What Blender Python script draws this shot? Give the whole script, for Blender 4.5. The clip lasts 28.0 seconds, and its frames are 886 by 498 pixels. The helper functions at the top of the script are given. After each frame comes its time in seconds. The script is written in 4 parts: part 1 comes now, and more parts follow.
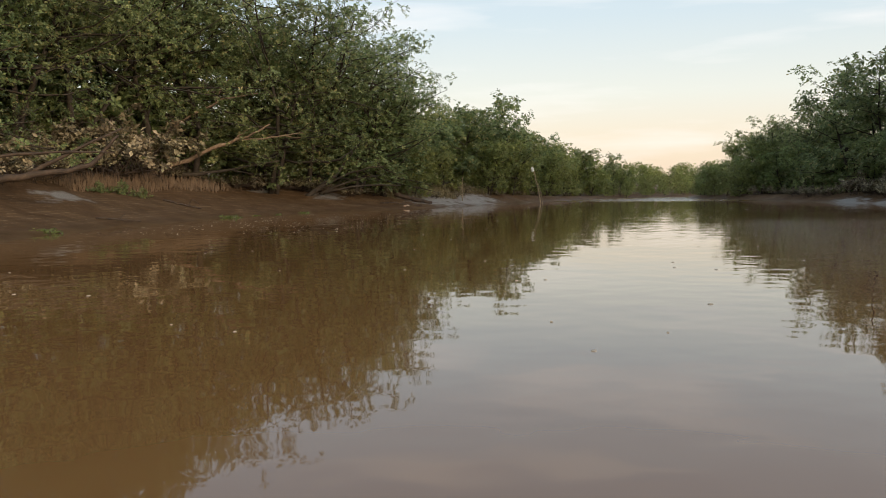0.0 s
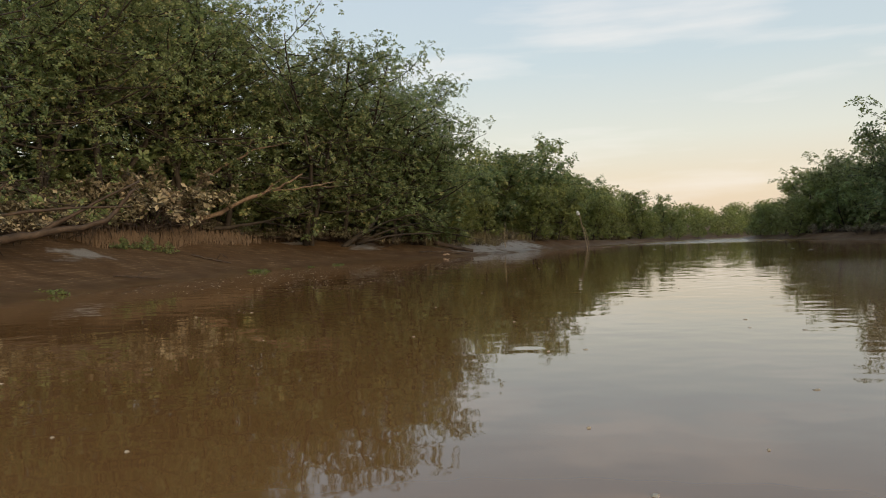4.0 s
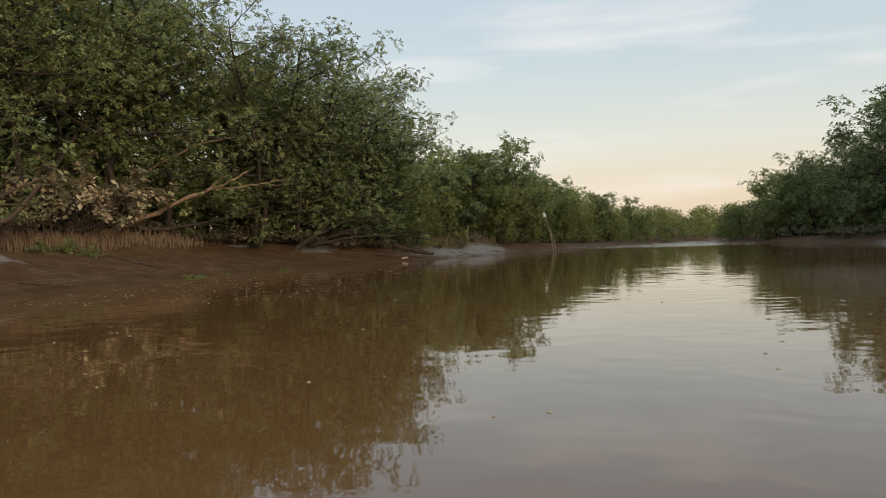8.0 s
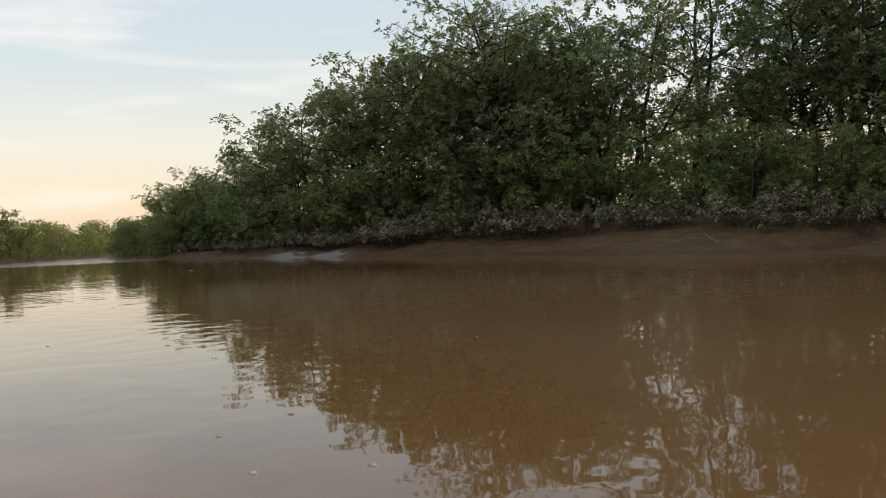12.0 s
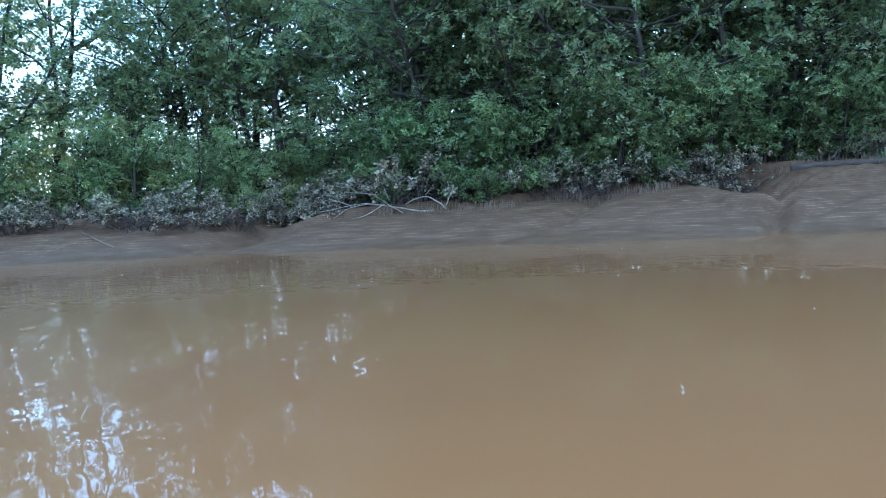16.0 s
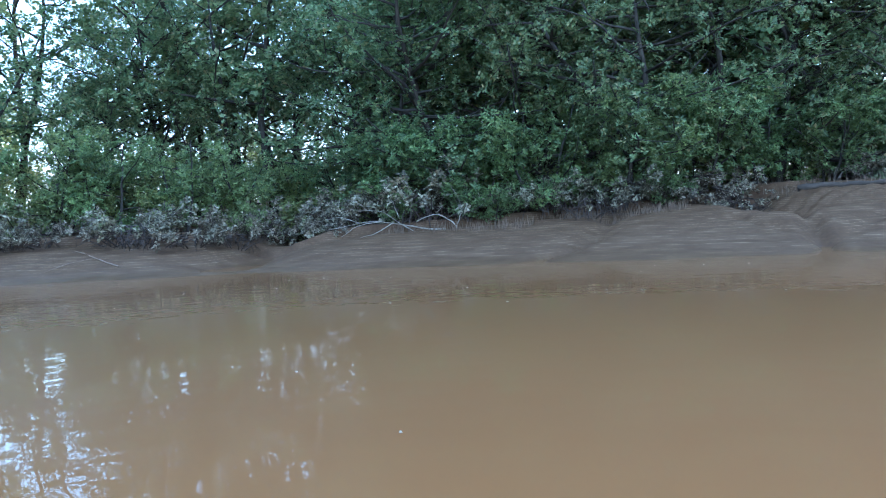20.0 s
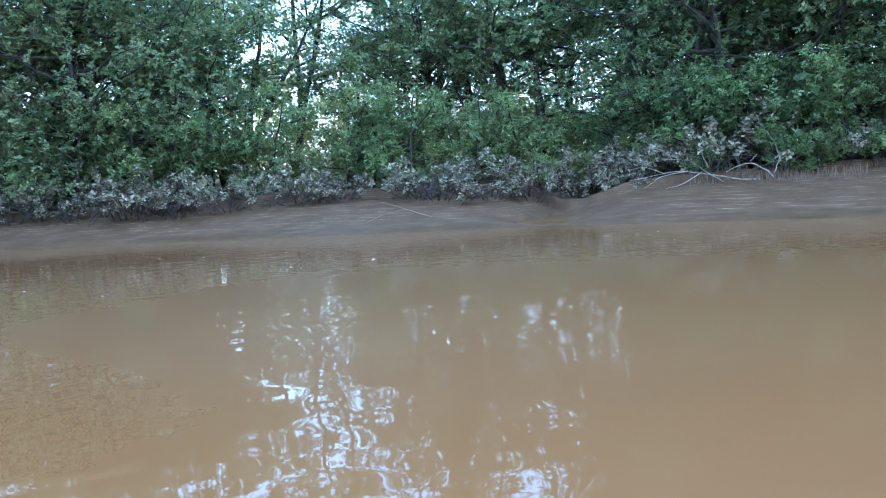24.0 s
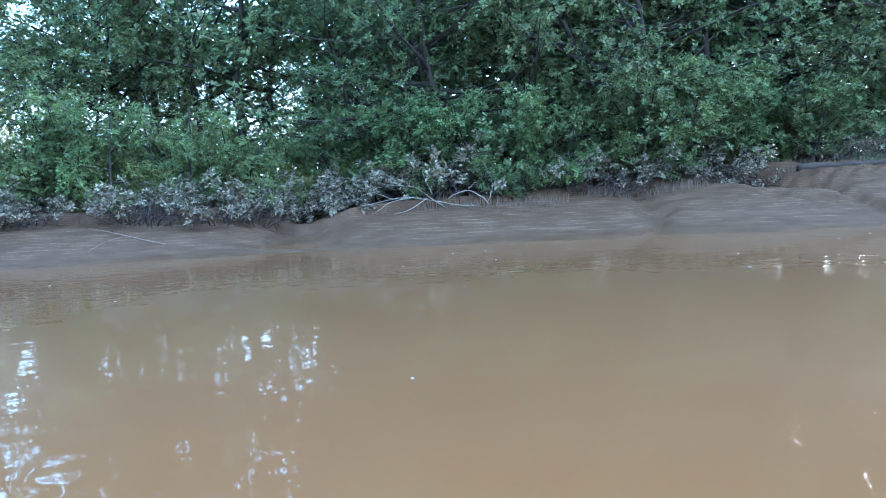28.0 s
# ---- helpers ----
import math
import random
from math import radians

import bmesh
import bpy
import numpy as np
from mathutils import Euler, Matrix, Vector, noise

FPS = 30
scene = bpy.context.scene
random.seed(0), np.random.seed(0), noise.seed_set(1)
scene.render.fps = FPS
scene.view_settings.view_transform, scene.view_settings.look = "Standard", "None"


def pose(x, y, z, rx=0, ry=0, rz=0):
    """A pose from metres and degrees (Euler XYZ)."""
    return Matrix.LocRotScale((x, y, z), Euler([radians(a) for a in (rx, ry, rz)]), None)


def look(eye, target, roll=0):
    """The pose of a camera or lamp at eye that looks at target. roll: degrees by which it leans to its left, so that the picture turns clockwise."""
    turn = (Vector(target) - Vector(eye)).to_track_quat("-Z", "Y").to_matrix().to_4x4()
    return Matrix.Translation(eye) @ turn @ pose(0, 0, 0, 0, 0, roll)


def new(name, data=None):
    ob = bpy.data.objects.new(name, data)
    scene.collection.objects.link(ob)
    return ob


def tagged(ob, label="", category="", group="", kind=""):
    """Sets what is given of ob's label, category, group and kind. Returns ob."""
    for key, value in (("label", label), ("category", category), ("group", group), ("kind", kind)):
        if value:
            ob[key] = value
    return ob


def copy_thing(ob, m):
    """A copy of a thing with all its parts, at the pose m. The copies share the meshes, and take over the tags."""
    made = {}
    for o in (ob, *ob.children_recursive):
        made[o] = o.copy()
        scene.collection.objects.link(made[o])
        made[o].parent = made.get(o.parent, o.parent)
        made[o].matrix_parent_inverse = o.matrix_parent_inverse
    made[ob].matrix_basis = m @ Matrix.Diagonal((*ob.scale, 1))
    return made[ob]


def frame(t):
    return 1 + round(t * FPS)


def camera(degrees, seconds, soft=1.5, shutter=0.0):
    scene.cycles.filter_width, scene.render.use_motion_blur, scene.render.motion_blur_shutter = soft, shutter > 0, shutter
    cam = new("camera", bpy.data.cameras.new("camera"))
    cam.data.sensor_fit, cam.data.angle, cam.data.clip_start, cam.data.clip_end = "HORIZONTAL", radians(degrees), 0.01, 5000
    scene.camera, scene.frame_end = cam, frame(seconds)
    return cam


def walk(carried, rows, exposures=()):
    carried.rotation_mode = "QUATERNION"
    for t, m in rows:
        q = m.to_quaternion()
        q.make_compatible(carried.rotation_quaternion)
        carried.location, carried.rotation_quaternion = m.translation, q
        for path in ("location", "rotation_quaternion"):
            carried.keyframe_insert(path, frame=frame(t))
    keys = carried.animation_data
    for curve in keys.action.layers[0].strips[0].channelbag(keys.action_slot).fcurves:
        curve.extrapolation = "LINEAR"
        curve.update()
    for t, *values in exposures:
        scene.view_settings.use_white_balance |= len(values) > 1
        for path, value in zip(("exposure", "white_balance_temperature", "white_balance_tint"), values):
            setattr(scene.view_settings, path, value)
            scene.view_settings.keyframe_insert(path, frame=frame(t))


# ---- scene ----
# ---- camera and its way on the drifting boat ----
EYE = 1.2
WAY = [  # seconds, x, y, yaw, pitch, roll
    (0.0, 0.00, 0.00, 14.70, -4.20, 0.61),
    (0.5, -0.02, 0.28, 14.46, -4.22, 0.45),
    (1.0, -0.04, 0.56, 13.27, -4.24, 0.32),
    (1.5, -0.07, 0.84, 10.72, -4.34, -0.02),
    (2.0, -0.09, 1.13, 9.61, -4.05, -0.17),
    (2.5, -0.11, 1.41, 11.75, -3.53, 0.03),
    (3.0, -0.13, 1.69, 14.68, -1.99, 0.29),
    (3.5, -0.15, 1.97, 16.23, -1.31, 1.42),
    (4.0, -0.18, 2.25, 18.02, -0.81, 2.09),
    (4.5, -0.23, 2.61, 20.19, 0.17, 1.95),
    (6.5, -0.43, 4.06, 17.93, 0.77, 1.29),
    (7.0, -0.48, 4.42, 16.69, 0.68, 0.96),
    (7.5, -0.53, 4.78, 16.36, 0.11, 1.09),
    (8.0, -0.58, 5.14, 15.73, -0.73, 1.95),
    (8.5, -0.58, 5.54, 11.17, -1.05, 3.42),
    (9.0, -0.58, 5.94, 0.68, -1.15, 2.70),
    (9.5, -0.59, 6.33, -5.00, -0.52, 2.22),
    (10.0, -0.59, 6.73, -7.29, -0.54, 3.46),
    (10.5, -0.59, 7.12, -7.65, -0.65, 3.57),
    (11.0, -0.59, 7.52, -7.95, -0.70, 3.55),
    (11.5, -0.59, 7.92, -13.25, -0.88, 3.08),
    (12.0, -0.60, 8.31, -25.15, -1.19, 2.33),
    (12.5, -0.59, 8.71, -36.34, -2.02, 2.74),
    (14.5, -0.58, 10.29, -50.69, -3.53, 3.22),
    (15.0, -0.58, 10.68, -54.67, -3.74, 3.94),
    (15.5, -0.58, 11.08, -61.86, -3.40, 3.89),
    (16.0, -0.58, 11.47, -69.73, -3.02, 2.97),
    (16.5, -0.61, 11.91, -78.85, -2.74, 2.73),
    (17.0, -0.65, 12.35, -86.29, -2.06, 2.44),
    (17.5, -0.69, 12.79, -89.28, -1.84, 2.91),
    (18.0, -0.72, 13.23, -90.13, -1.95, 3.40),
    (18.5, -0.76, 13.67, -86.10, -1.69, 3.47),
    (19.0, -0.80, 14.10, -78.61, -1.54, 3.57),
    (19.5, -0.84, 14.54, -76.58, -1.69, 3.47),
    (20.0, -0.87, 14.98, -74.76, -1.71, 2.78),
    (20.5, -0.91, 15.52, -73.11, -1.81, 2.63),
    (21.0, -0.94, 16.06, -71.71, -2.11, 2.64),
    (21.5, -0.98, 16.60, -70.37, -2.74, 2.29),
    (23.5, -1.12, 18.75, -65.16, -4.11, 2.78),
    (24.0, -1.16, 19.29, -61.18, -4.08, 2.99),
    (24.5, -1.18, 19.77, -61.30, -4.06, 2.91),
    (25.0, -1.20, 20.25, -67.77, -4.12, 2.53),
    (25.5, -1.23, 20.74, -75.48, -3.61, 2.70),
    (26.0, -1.25, 21.22, -81.19, -3.16, 2.74),
    (26.5, -1.27, 21.70, -85.76, -3.07, 2.59),
    (27.0, -1.29, 22.19, -88.06, -3.12, 2.62),
    (27.5, -1.31, 22.67, -88.33, -3.12, 2.58),
    (28.0, -1.34, 23.15, -86.71, -3.26, 2.67),
]
cam = camera(56.95, 28.0, soft=1.0)
walk(cam, [(t, pose(x, y, EYE, 90 + p, r, w)) for t, x, y, w, p, r in WAY],
     exposures=[(0.0, 0.46, 6400, 8), (1.0, 0.44, 6400, 8), (2.0, 0.26, 6500, 7), (3.0, 0.25, 6550, 7), (8.0, 0.24, 6500, 7), (10.0, 0.28, 6500, 7), (11.0, 0.28, 6600, 8), (12.0, 0.42, 6800, 9),
                (12.6, 1.0, 5850, 7), (14.2, 2.08, 4520, 2), (15.0, 2.14, 4390, 1), (17.0, 2.52, 4080, 3),
                (18.0, 2.60, 4080, 3), (20.0, 2.34, 4170, 3), (21.0, 2.58, 4120, 3), (24.0, 2.60, 4230, 3), (28.0, 2.76, 4080, 3)])

# ---- sky and light ----
world = bpy.data.worlds.new("dusk_sky")
scene.world = world
world.use_nodes = True
wn, wl = world.node_tree.nodes, world.node_tree.links
wn.clear()
w_out, w_bg = wn.new("ShaderNodeOutputWorld"), wn.new("ShaderNodeBackground")
sky = wn.new("ShaderNodeTexSky")
sky.sky_type = "NISHITA"
sky.sun_disc = False
sky.sun_elevation, sky.sun_rotation = radians(9), radians(125)
sky.dust_density, sky.air_density = 1.5, 1.0
w_co = wn.new("ShaderNodeTexCoord")
w_sep = wn.new("ShaderNodeSeparateXYZ")
w_ramp = wn.new("ShaderNodeValToRGB")
stops = [(0.0, (0.78, 0.59, 0.44)), (0.05, (0.80, 0.66, 0.51)), (0.11, (0.73, 0.71, 0.64)), (0.20, (0.57, 0.64, 0.68)),
         (0.34, (0.50, 0.58, 0.69)), (1.0, (0.50, 0.59, 0.72))]
while len(w_ramp.color_ramp.elements) < len(stops):
    w_ramp.color_ramp.elements.new(0.5)
for el, (at, col) in zip(w_ramp.color_ramp.elements, stops):
    el.position, el.color = at, (*col, 1)
# thin streaks of high cloud
w_map, w_noise, w_cr, w_cm = (wn.new("ShaderNodeMapping"), wn.new("ShaderNodeTexNoise"), wn.new("ShaderNodeValToRGB"), wn.new("ShaderNodeMix"))
w_map.inputs["Scale"].default_value = (2.2, 2.2, 16.0)
w_noise.inputs["Scale"].default_value, w_noise.inputs["Detail"].default_value = 1.6, 5.0
w_cr.color_ramp.elements[0].position, w_cr.color_ramp.elements[1].position = 0.52, 0.74
w_cr.color_ramp.elements[1].color = (0.6, 0.6, 0.6, 1)
w_cm.data_type = "RGBA"
w_cm.inputs["B"].default_value = (0.92, 0.85, 0.82, 1)
w_mix, w_scale = wn.new("ShaderNodeMix"), wn.new("ShaderNodeVectorMath")
w_mix.data_type = "RGBA"
w_mix.inputs["Factor"].default_value = 0.85
w_scale.operation = "SCALE"
w_scale.inputs["Scale"].default_value = 0.12
wl.new(w_co.outputs["Generated"], w_sep.inputs[0])
wl.new(w_sep.outputs["Z"], w_ramp.inputs["Fac"])
wl.new(w_co.outputs["Generated"], w_map.inputs["Vector"])
wl.new(w_map.outputs[0], w_noise.inputs["Vector"])
wl.new(w_noise.outputs["Fac"], w_cr.inputs["Fac"])
wl.new(w_cr.outputs["Color"], w_cm.inputs["Factor"])
wl.new(w_ramp.outputs["Color"], w_cm.inputs["A"])
wl.new(sky.outputs["Color"], w_scale.inputs[0])
wl.new(w_scale.outputs[0], w_mix.inputs["A"])
wl.new(w_cm.outputs["Result"], w_mix.inputs["B"])
wl.new(w_mix.outputs["Result"], w_bg.inputs["Color"])
wl.new(w_bg.outputs[0], w_out.inputs["Surface"])
w_bg.inputs["Strength"].default_value = 1.0

sun = new("sun", bpy.data.lights.new("sun", "SUN"))
sun.data.energy, sun.data.angle, sun.data.color = 3.0, radians(35), (1.0, 0.76, 0.50)
sun.matrix_world = look((0, 0, 60), (-8.0, 6.0, 57.6))

# ---- materials ----


def node_mat(name):
    m = bpy.data.materials.new(name)
    m.use_nodes = True
    n = m.node_tree.nodes
    return m, n, m.node_tree.links, n["Principled BSDF"]


def ramp(n, stops):
    r = n.new("ShaderNodeValToRGB")
    while len(r.color_ramp.elements) < len(stops):
        r.color_ramp.elements.new(0.5)
    for el, (at, col) in zip(r.color_ramp.elements, stops):
        el.position, el.color = at, (*col, 1)
    return r


def tex_noise(n, l, scale, detail=5.0, stretch=(1, 1, 1), rough=0.55):
    co, mp, no = n.new("ShaderNodeTexCoord"), n.new("ShaderNodeMapping"), n.new("ShaderNodeTexNoise")
    mp.inputs["Scale"].default_value = stretch
    no.inputs["Scale"].default_value, no.inputs["Detail"].default_value, no.inputs["Roughness"].default_value = scale, detail, rough
    l.new(co.outputs["Object"], mp.inputs["Vector"])
    l.new(mp.outputs[0], no.inputs["Vector"])
    return no


def leaf_mat(name, stops, gloss=0.45, through_light=0.48):
    """Leaves: a colour for each leaf, a slow drift of tone from bough to bough, light passing through."""
    m, n, l, b = node_mat(name)
    geo, oi = n.new("ShaderNodeNewGeometry"), n.new("ShaderNodeObjectInfo")
    r = ramp(n, stops)
    l.new(geo.outputs["Random Per Island"], r.inputs["Fac"])
    no = tex_noise(n, l, 0.5, 3.0)
    hs = n.new("ShaderNodeHueSaturation")
    mr, mv = n.new("ShaderNodeMapRange"), n.new("ShaderNodeMapRange")
    l.new(no.outputs["Fac"], mr.inputs["Value"])
    mr.inputs["From Min"].default_value, mr.inputs["From Max"].default_value = 0.3, 0.7
    mr.inputs["To Min"].default_value, mr.inputs["To Max"].default_value = 0.65, 1.35
    l.new(mr.outputs[0], hs.inputs["Value"])
    l.new(oi.outputs["Random"], mv.inputs["Value"])
    mv.inputs["To Min"].default_value, mv.inputs["To Max"].default_value = 0.485, 0.515
    l.new(mv.outputs[0], hs.inputs["Hue"])
    l.new(r.outputs["Color"], hs.inputs["Color"])
    l.new(hs.outputs["Color"], b.inputs["Base Color"])
    b.inputs["Roughness"].default_value = gloss
    tr, mx = n.new("ShaderNodeBsdfTranslucent"), n.new("ShaderNodeMixShader")
    l.new(hs.outputs["Color"], tr.inputs["Color"])
    mx.inputs["Fac"].default_value = through_light
    l.new(b.outputs[0], mx.inputs[1])
    l.new(tr.outputs[0], mx.inputs[2])
    l.new(mx.outputs[0], n["Material Output"].inputs["Surface"])
    return m


def rough_mat(name, stops, scale, gloss=0.8, bump=0.4, stretch=(1, 1, 1), depth=0.02):
    m, n, l, b = node_mat(name)
    no, fine = tex_noise(n, l, scale, 6.0, stretch), tex_noise(n, l, scale * 6, 4.0, stretch)
    mix = n.new("ShaderNodeMath")
    mix.operation = "MULTIPLY_ADD"
    mix.inputs[1].default_value = 0.35
    l.new(fine.outputs["Fac"], mix.inputs[0])
    l.new(no.outputs["Fac"], mix.inputs[2])
    sub = n.new("ShaderNodeMath")
    sub.operation = "SUBTRACT"
    sub.inputs[1].default_value = 0.175
    l.new(mix.outputs[0], sub.inputs[0])
    r = ramp(n, stops)
    l.new(sub.outputs[0], r.inputs["Fac"])
    l.new(r.outputs["Color"], b.inputs["Base Color"])
    b.inputs["Roughness"].default_value = gloss
    bp = n.new("ShaderNodeBump")
    bp.inputs["Strength"].default_value, bp.inputs["Distance"].default_value = bump, depth
    l.new(mix.outputs[0], bp.inputs["Height"])
    l.new(bp.outputs[0], b.inputs["Normal"])
    return m


M_LEAF = leaf_mat("mangrove_leaf", [(0.0, (0.106, 0.144, 0.060)), (0.45, (0.190, 0.237, 0.091)), (0.85, (0.266, 0.314, 0.129)), (1.0, (0.391, 0.327, 0.141))])
M_LEAF_BRIGHT = leaf_mat("young_leaf", [(0.0, (0.134, 0.178, 0.065)), (0.6, (0.225, 0.284, 0.099)), (1.0, (0.334, 0.375, 0.124))])
# far trees: sunlight and haze mixed into a lighter, yellower leaf colour
M_LEAF_FAR = leaf_mat("far_leaf", [(0.0, (0.143, 0.178, 0.056)), (0.6, (0.234, 0.270, 0.081)), (1.0, (0.349, 0.337, 0.113))])
M_LEAF_MUD = leaf_mat("mud_coated_leaf", [(0.0, (0.059, 0.049, 0.027)), (0.35, (0.145, 0.121, 0.073)), (0.7, (0.283, 0.238, 0.148)), (0.92, (0.398, 0.340, 0.218)), (1.0, (0.126, 0.145, 0.052))], 0.75, 0.12)
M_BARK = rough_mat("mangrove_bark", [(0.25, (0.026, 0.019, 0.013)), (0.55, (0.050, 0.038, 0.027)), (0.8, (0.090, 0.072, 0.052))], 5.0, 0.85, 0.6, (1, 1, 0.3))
M_LIMB = rough_mat("pale_bark", [(0.25, (0.13, 0.085, 0.055)), (0.55, (0.24, 0.165, 0.11)), (0.8, (0.36, 0.27, 0.19))], 6.0, 0.8, 0.5, (1, 1, 0.4))
M_DEAD = rough_mat("bleached_wood", [(0.2, (0.196, 0.162, 0.120)), (0.55, (0.340, 0.290, 0.223)), (0.8, (0.468, 0.408, 0.323))], 7.0, 0.8, 0.5)
M_ROT = rough_mat("waterlogged_wood", [(0.25, (0.025, 0.017, 0.012)), (0.6, (0.075, 0.050, 0.034)), (0.85, (0.15, 0.11, 0.08))], 4.0, 0.8, 0.8)
M_LOG = rough_mat("old_brown_wood", [(0.25, (0.035, 0.024, 0.015)), (0.55, (0.068, 0.048, 0.032)), (0.8, (0.105, 0.080, 0.055))], 4.0, 0.9, 0.9, (1, 0.25, 1))
M_SPIKE = rough_mat("breathing_root", [(0.25, (0.075, 0.048, 0.028)), (0.55, (0.15, 0.10, 0.06)), (0.8, (0.24, 0.17, 0.11))], 3.0, 0.85, 0.3)
M_GRASS = leaf_mat("mud_grass", [(0.0, (0.086, 0.098, 0.040)), (0.6, (0.158, 0.172, 0.078)), (1.0, (0.243, 0.250, 0.126))], 0.85, 0.15)

M_DRY = leaf_mat("dry_grass", [(0.0, (0.14, 0.115, 0.06)), (0.6, (0.24, 0.195, 0.105)), (1.0, (0.34, 0.285, 0.17))], 0.85, 0.2)


def mud_mat():
    """Wet tidal mud: tide lines with painted sheen and shadow, crumbs higher up, and slick wet films with painted sky
    sheen.
    """
    m, n, l, b = node_mat("wet_mud")

    def math_node(op, a, c=None, d=None):
        k = n.new("ShaderNodeMath")
        k.operation = op
        for i, val in enumerate((a, c, d)):
            if isinstance(val, (int, float)):
                k.inputs[i].default_value = val
            elif val is not None:
                l.new(val, k.inputs[i])
        return k.outputs[0]

    def remap(val, lo, hi, to_lo, to_hi):
        k = n.new("ShaderNodeMapRange")
        for key, x in (("From Min", lo), ("From Max", hi), ("To Min", to_lo), ("To Max", to_hi)):
            k.inputs[key].default_value = x
        l.new(val, k.inputs["Value"])
        return k.outputs[0]

    geo, sep = n.new("ShaderNodeNewGeometry"), n.new("ShaderNodeSeparateXYZ")
    l.new(geo.outputs["Position"], sep.inputs[0])
    big, mid = tex_noise(n, l, 0.22, 4.0).outputs["Fac"], tex_noise(n, l, 1.3, 6.0).outputs["Fac"]
    fine, crumb = tex_noise(n, l, 8.0, 5.0).outputs["Fac"], tex_noise(n, l, 26.0, 3.0).outputs["Fac"]
    # level tide lines, wavering a little and broken here and there; step sheen and shadow painted in
    phase = math_node("MULTIPLY_ADD", sep.outputs["Z"], 78.0, math_node("MULTIPLY_ADD", big, 13.0, math_node("MULTIPLY", mid, 1.6)))
    crest, trough = math_node("SINE", phase), math_node("SINE", math_node("ADD", phase, -0.75))
    band = remap(sep.outputs["Z"], 0.04, 0.22, 0.2, 1.0)
    come = math_node("MULTIPLY", math_node("MULTIPLY", remap(mid, 0.42, 0.56, 0.15, 1.0), remap(fine, 0.36, 0.58, 0.25, 1.0)), band)
    thin = math_node("MULTIPLY", remap(crest, 0.86, 0.96, 0.0, 1.0), come)
    dark = math_node("MULTIPLY", remap(trough, 0.80, 0.96, 0.0, 1.0), come)
    tone = math_node("MULTIPLY_ADD", thin, 0.34, math_node("MULTIPLY_ADD", dark, -0.14, math_node("MULTIPLY_ADD", fine, 0.22, math_node("MULTIPLY_ADD", mid, 0.42, 0.12))))
    r = ramp(n, [(0.20, (0.038, 0.021, 0.010)), (0.38, (0.080, 0.046, 0.023)), (0.50, (0.116, 0.070, 0.036)), (0.68, (0.196, 0.128, 0.071)), (0.90, (0.300, 0.212, 0.132))])
    l.new(tone, r.inputs["Fac"])
    # wet films on the flatter mud; their sky sheen is also painted as pale colour
    wet_sheen = None
    for x, y, sx, sy in ((-15.6, 56.5, 0.30, 0.20), (-13.6, 60.0, 0.40, 0.20), (12.0, 57.2, 0.5, 0.24), (13.4, 54.6, 0.6, 0.3), (-22.4, 27.0, 1.0, 0.6), (-23.4, 46.0, 0.9, 0.5), (-20.2, 48.0, 0.9, 0.5)):
        co, mp, ln = n.new("ShaderNodeVectorMath"), n.new("ShaderNodeVectorMath"), n.new("ShaderNodeVectorMath")
        co.operation, mp.operation, ln.operation = "SUBTRACT", "MULTIPLY", "LENGTH"
        co.inputs[1].default_value, mp.inputs[1].default_value = (x, y, 0.3), (sx, sy, 0.2)
        l.new(geo.outputs["Position"], co.inputs[0])
        l.new(co.outputs[0], mp.inputs[0])
        l.new(mp.outputs[0], ln.inputs[0])
        wet_sheen = ln.outputs["Value"] if wet_sheen is None else math_node("MINIMUM", wet_sheen, ln.outputs["Value"])
    wet_sheen = remap(math_node("MULTIPLY_ADD", mid, 2.2, math_node("MULTIPLY_ADD", big, 0.8, wet_sheen)), 1.85, 2.35, 1.0, 0.0)
    pale = n.new("ShaderNodeMix")
    pale.data_type = "RGBA"
    pale.inputs["B"].default_value = (0.27, 0.252, 0.235, 1)
    l.new(wet_sheen, pale.inputs["Factor"])
    l.new(r.outputs["Color"], pale.inputs["A"])
    l.new(pale.outputs["Result"], b.inputs["Base Color"])
    gloss = math_node("ADD", remap(big, 0.35, 0.65, -0.10, 0.16), remap(sep.outputs["Z"], 0.02, 0.30, 0.38, 0.68))
    l.new(math_node("MULTIPLY_ADD", wet_sheen, math_node("SUBTRACT", 0.36, gloss), gloss), b.inputs["Roughness"])
    l.new(math_node("MULTIPLY_ADD", wet_sheen, 0.4, 0.13), b.inputs["Specular IOR Level"])
    bp = n.new("ShaderNodeBump")
    bp.inputs["Distance"].default_value = 0.05
    l.new(math_node("MULTIPLY_ADD", crumb, 0.2, math_node("MULTIPLY_ADD", fine, 0.5, math_node("MULTIPLY_ADD", thin, 0.25, mid))), bp.inputs["Height"])
    l.new(math_node("MULTIPLY", remap(sep.outputs["Z"], 0.03, 0.5, 0.06, 0.55), math_node("MULTIPLY_ADD", wet_sheen, 1.2, 1.0)), bp.inputs["Strength"])
    l.new(bp.outputs[0], b.inputs["Normal"])
    return m


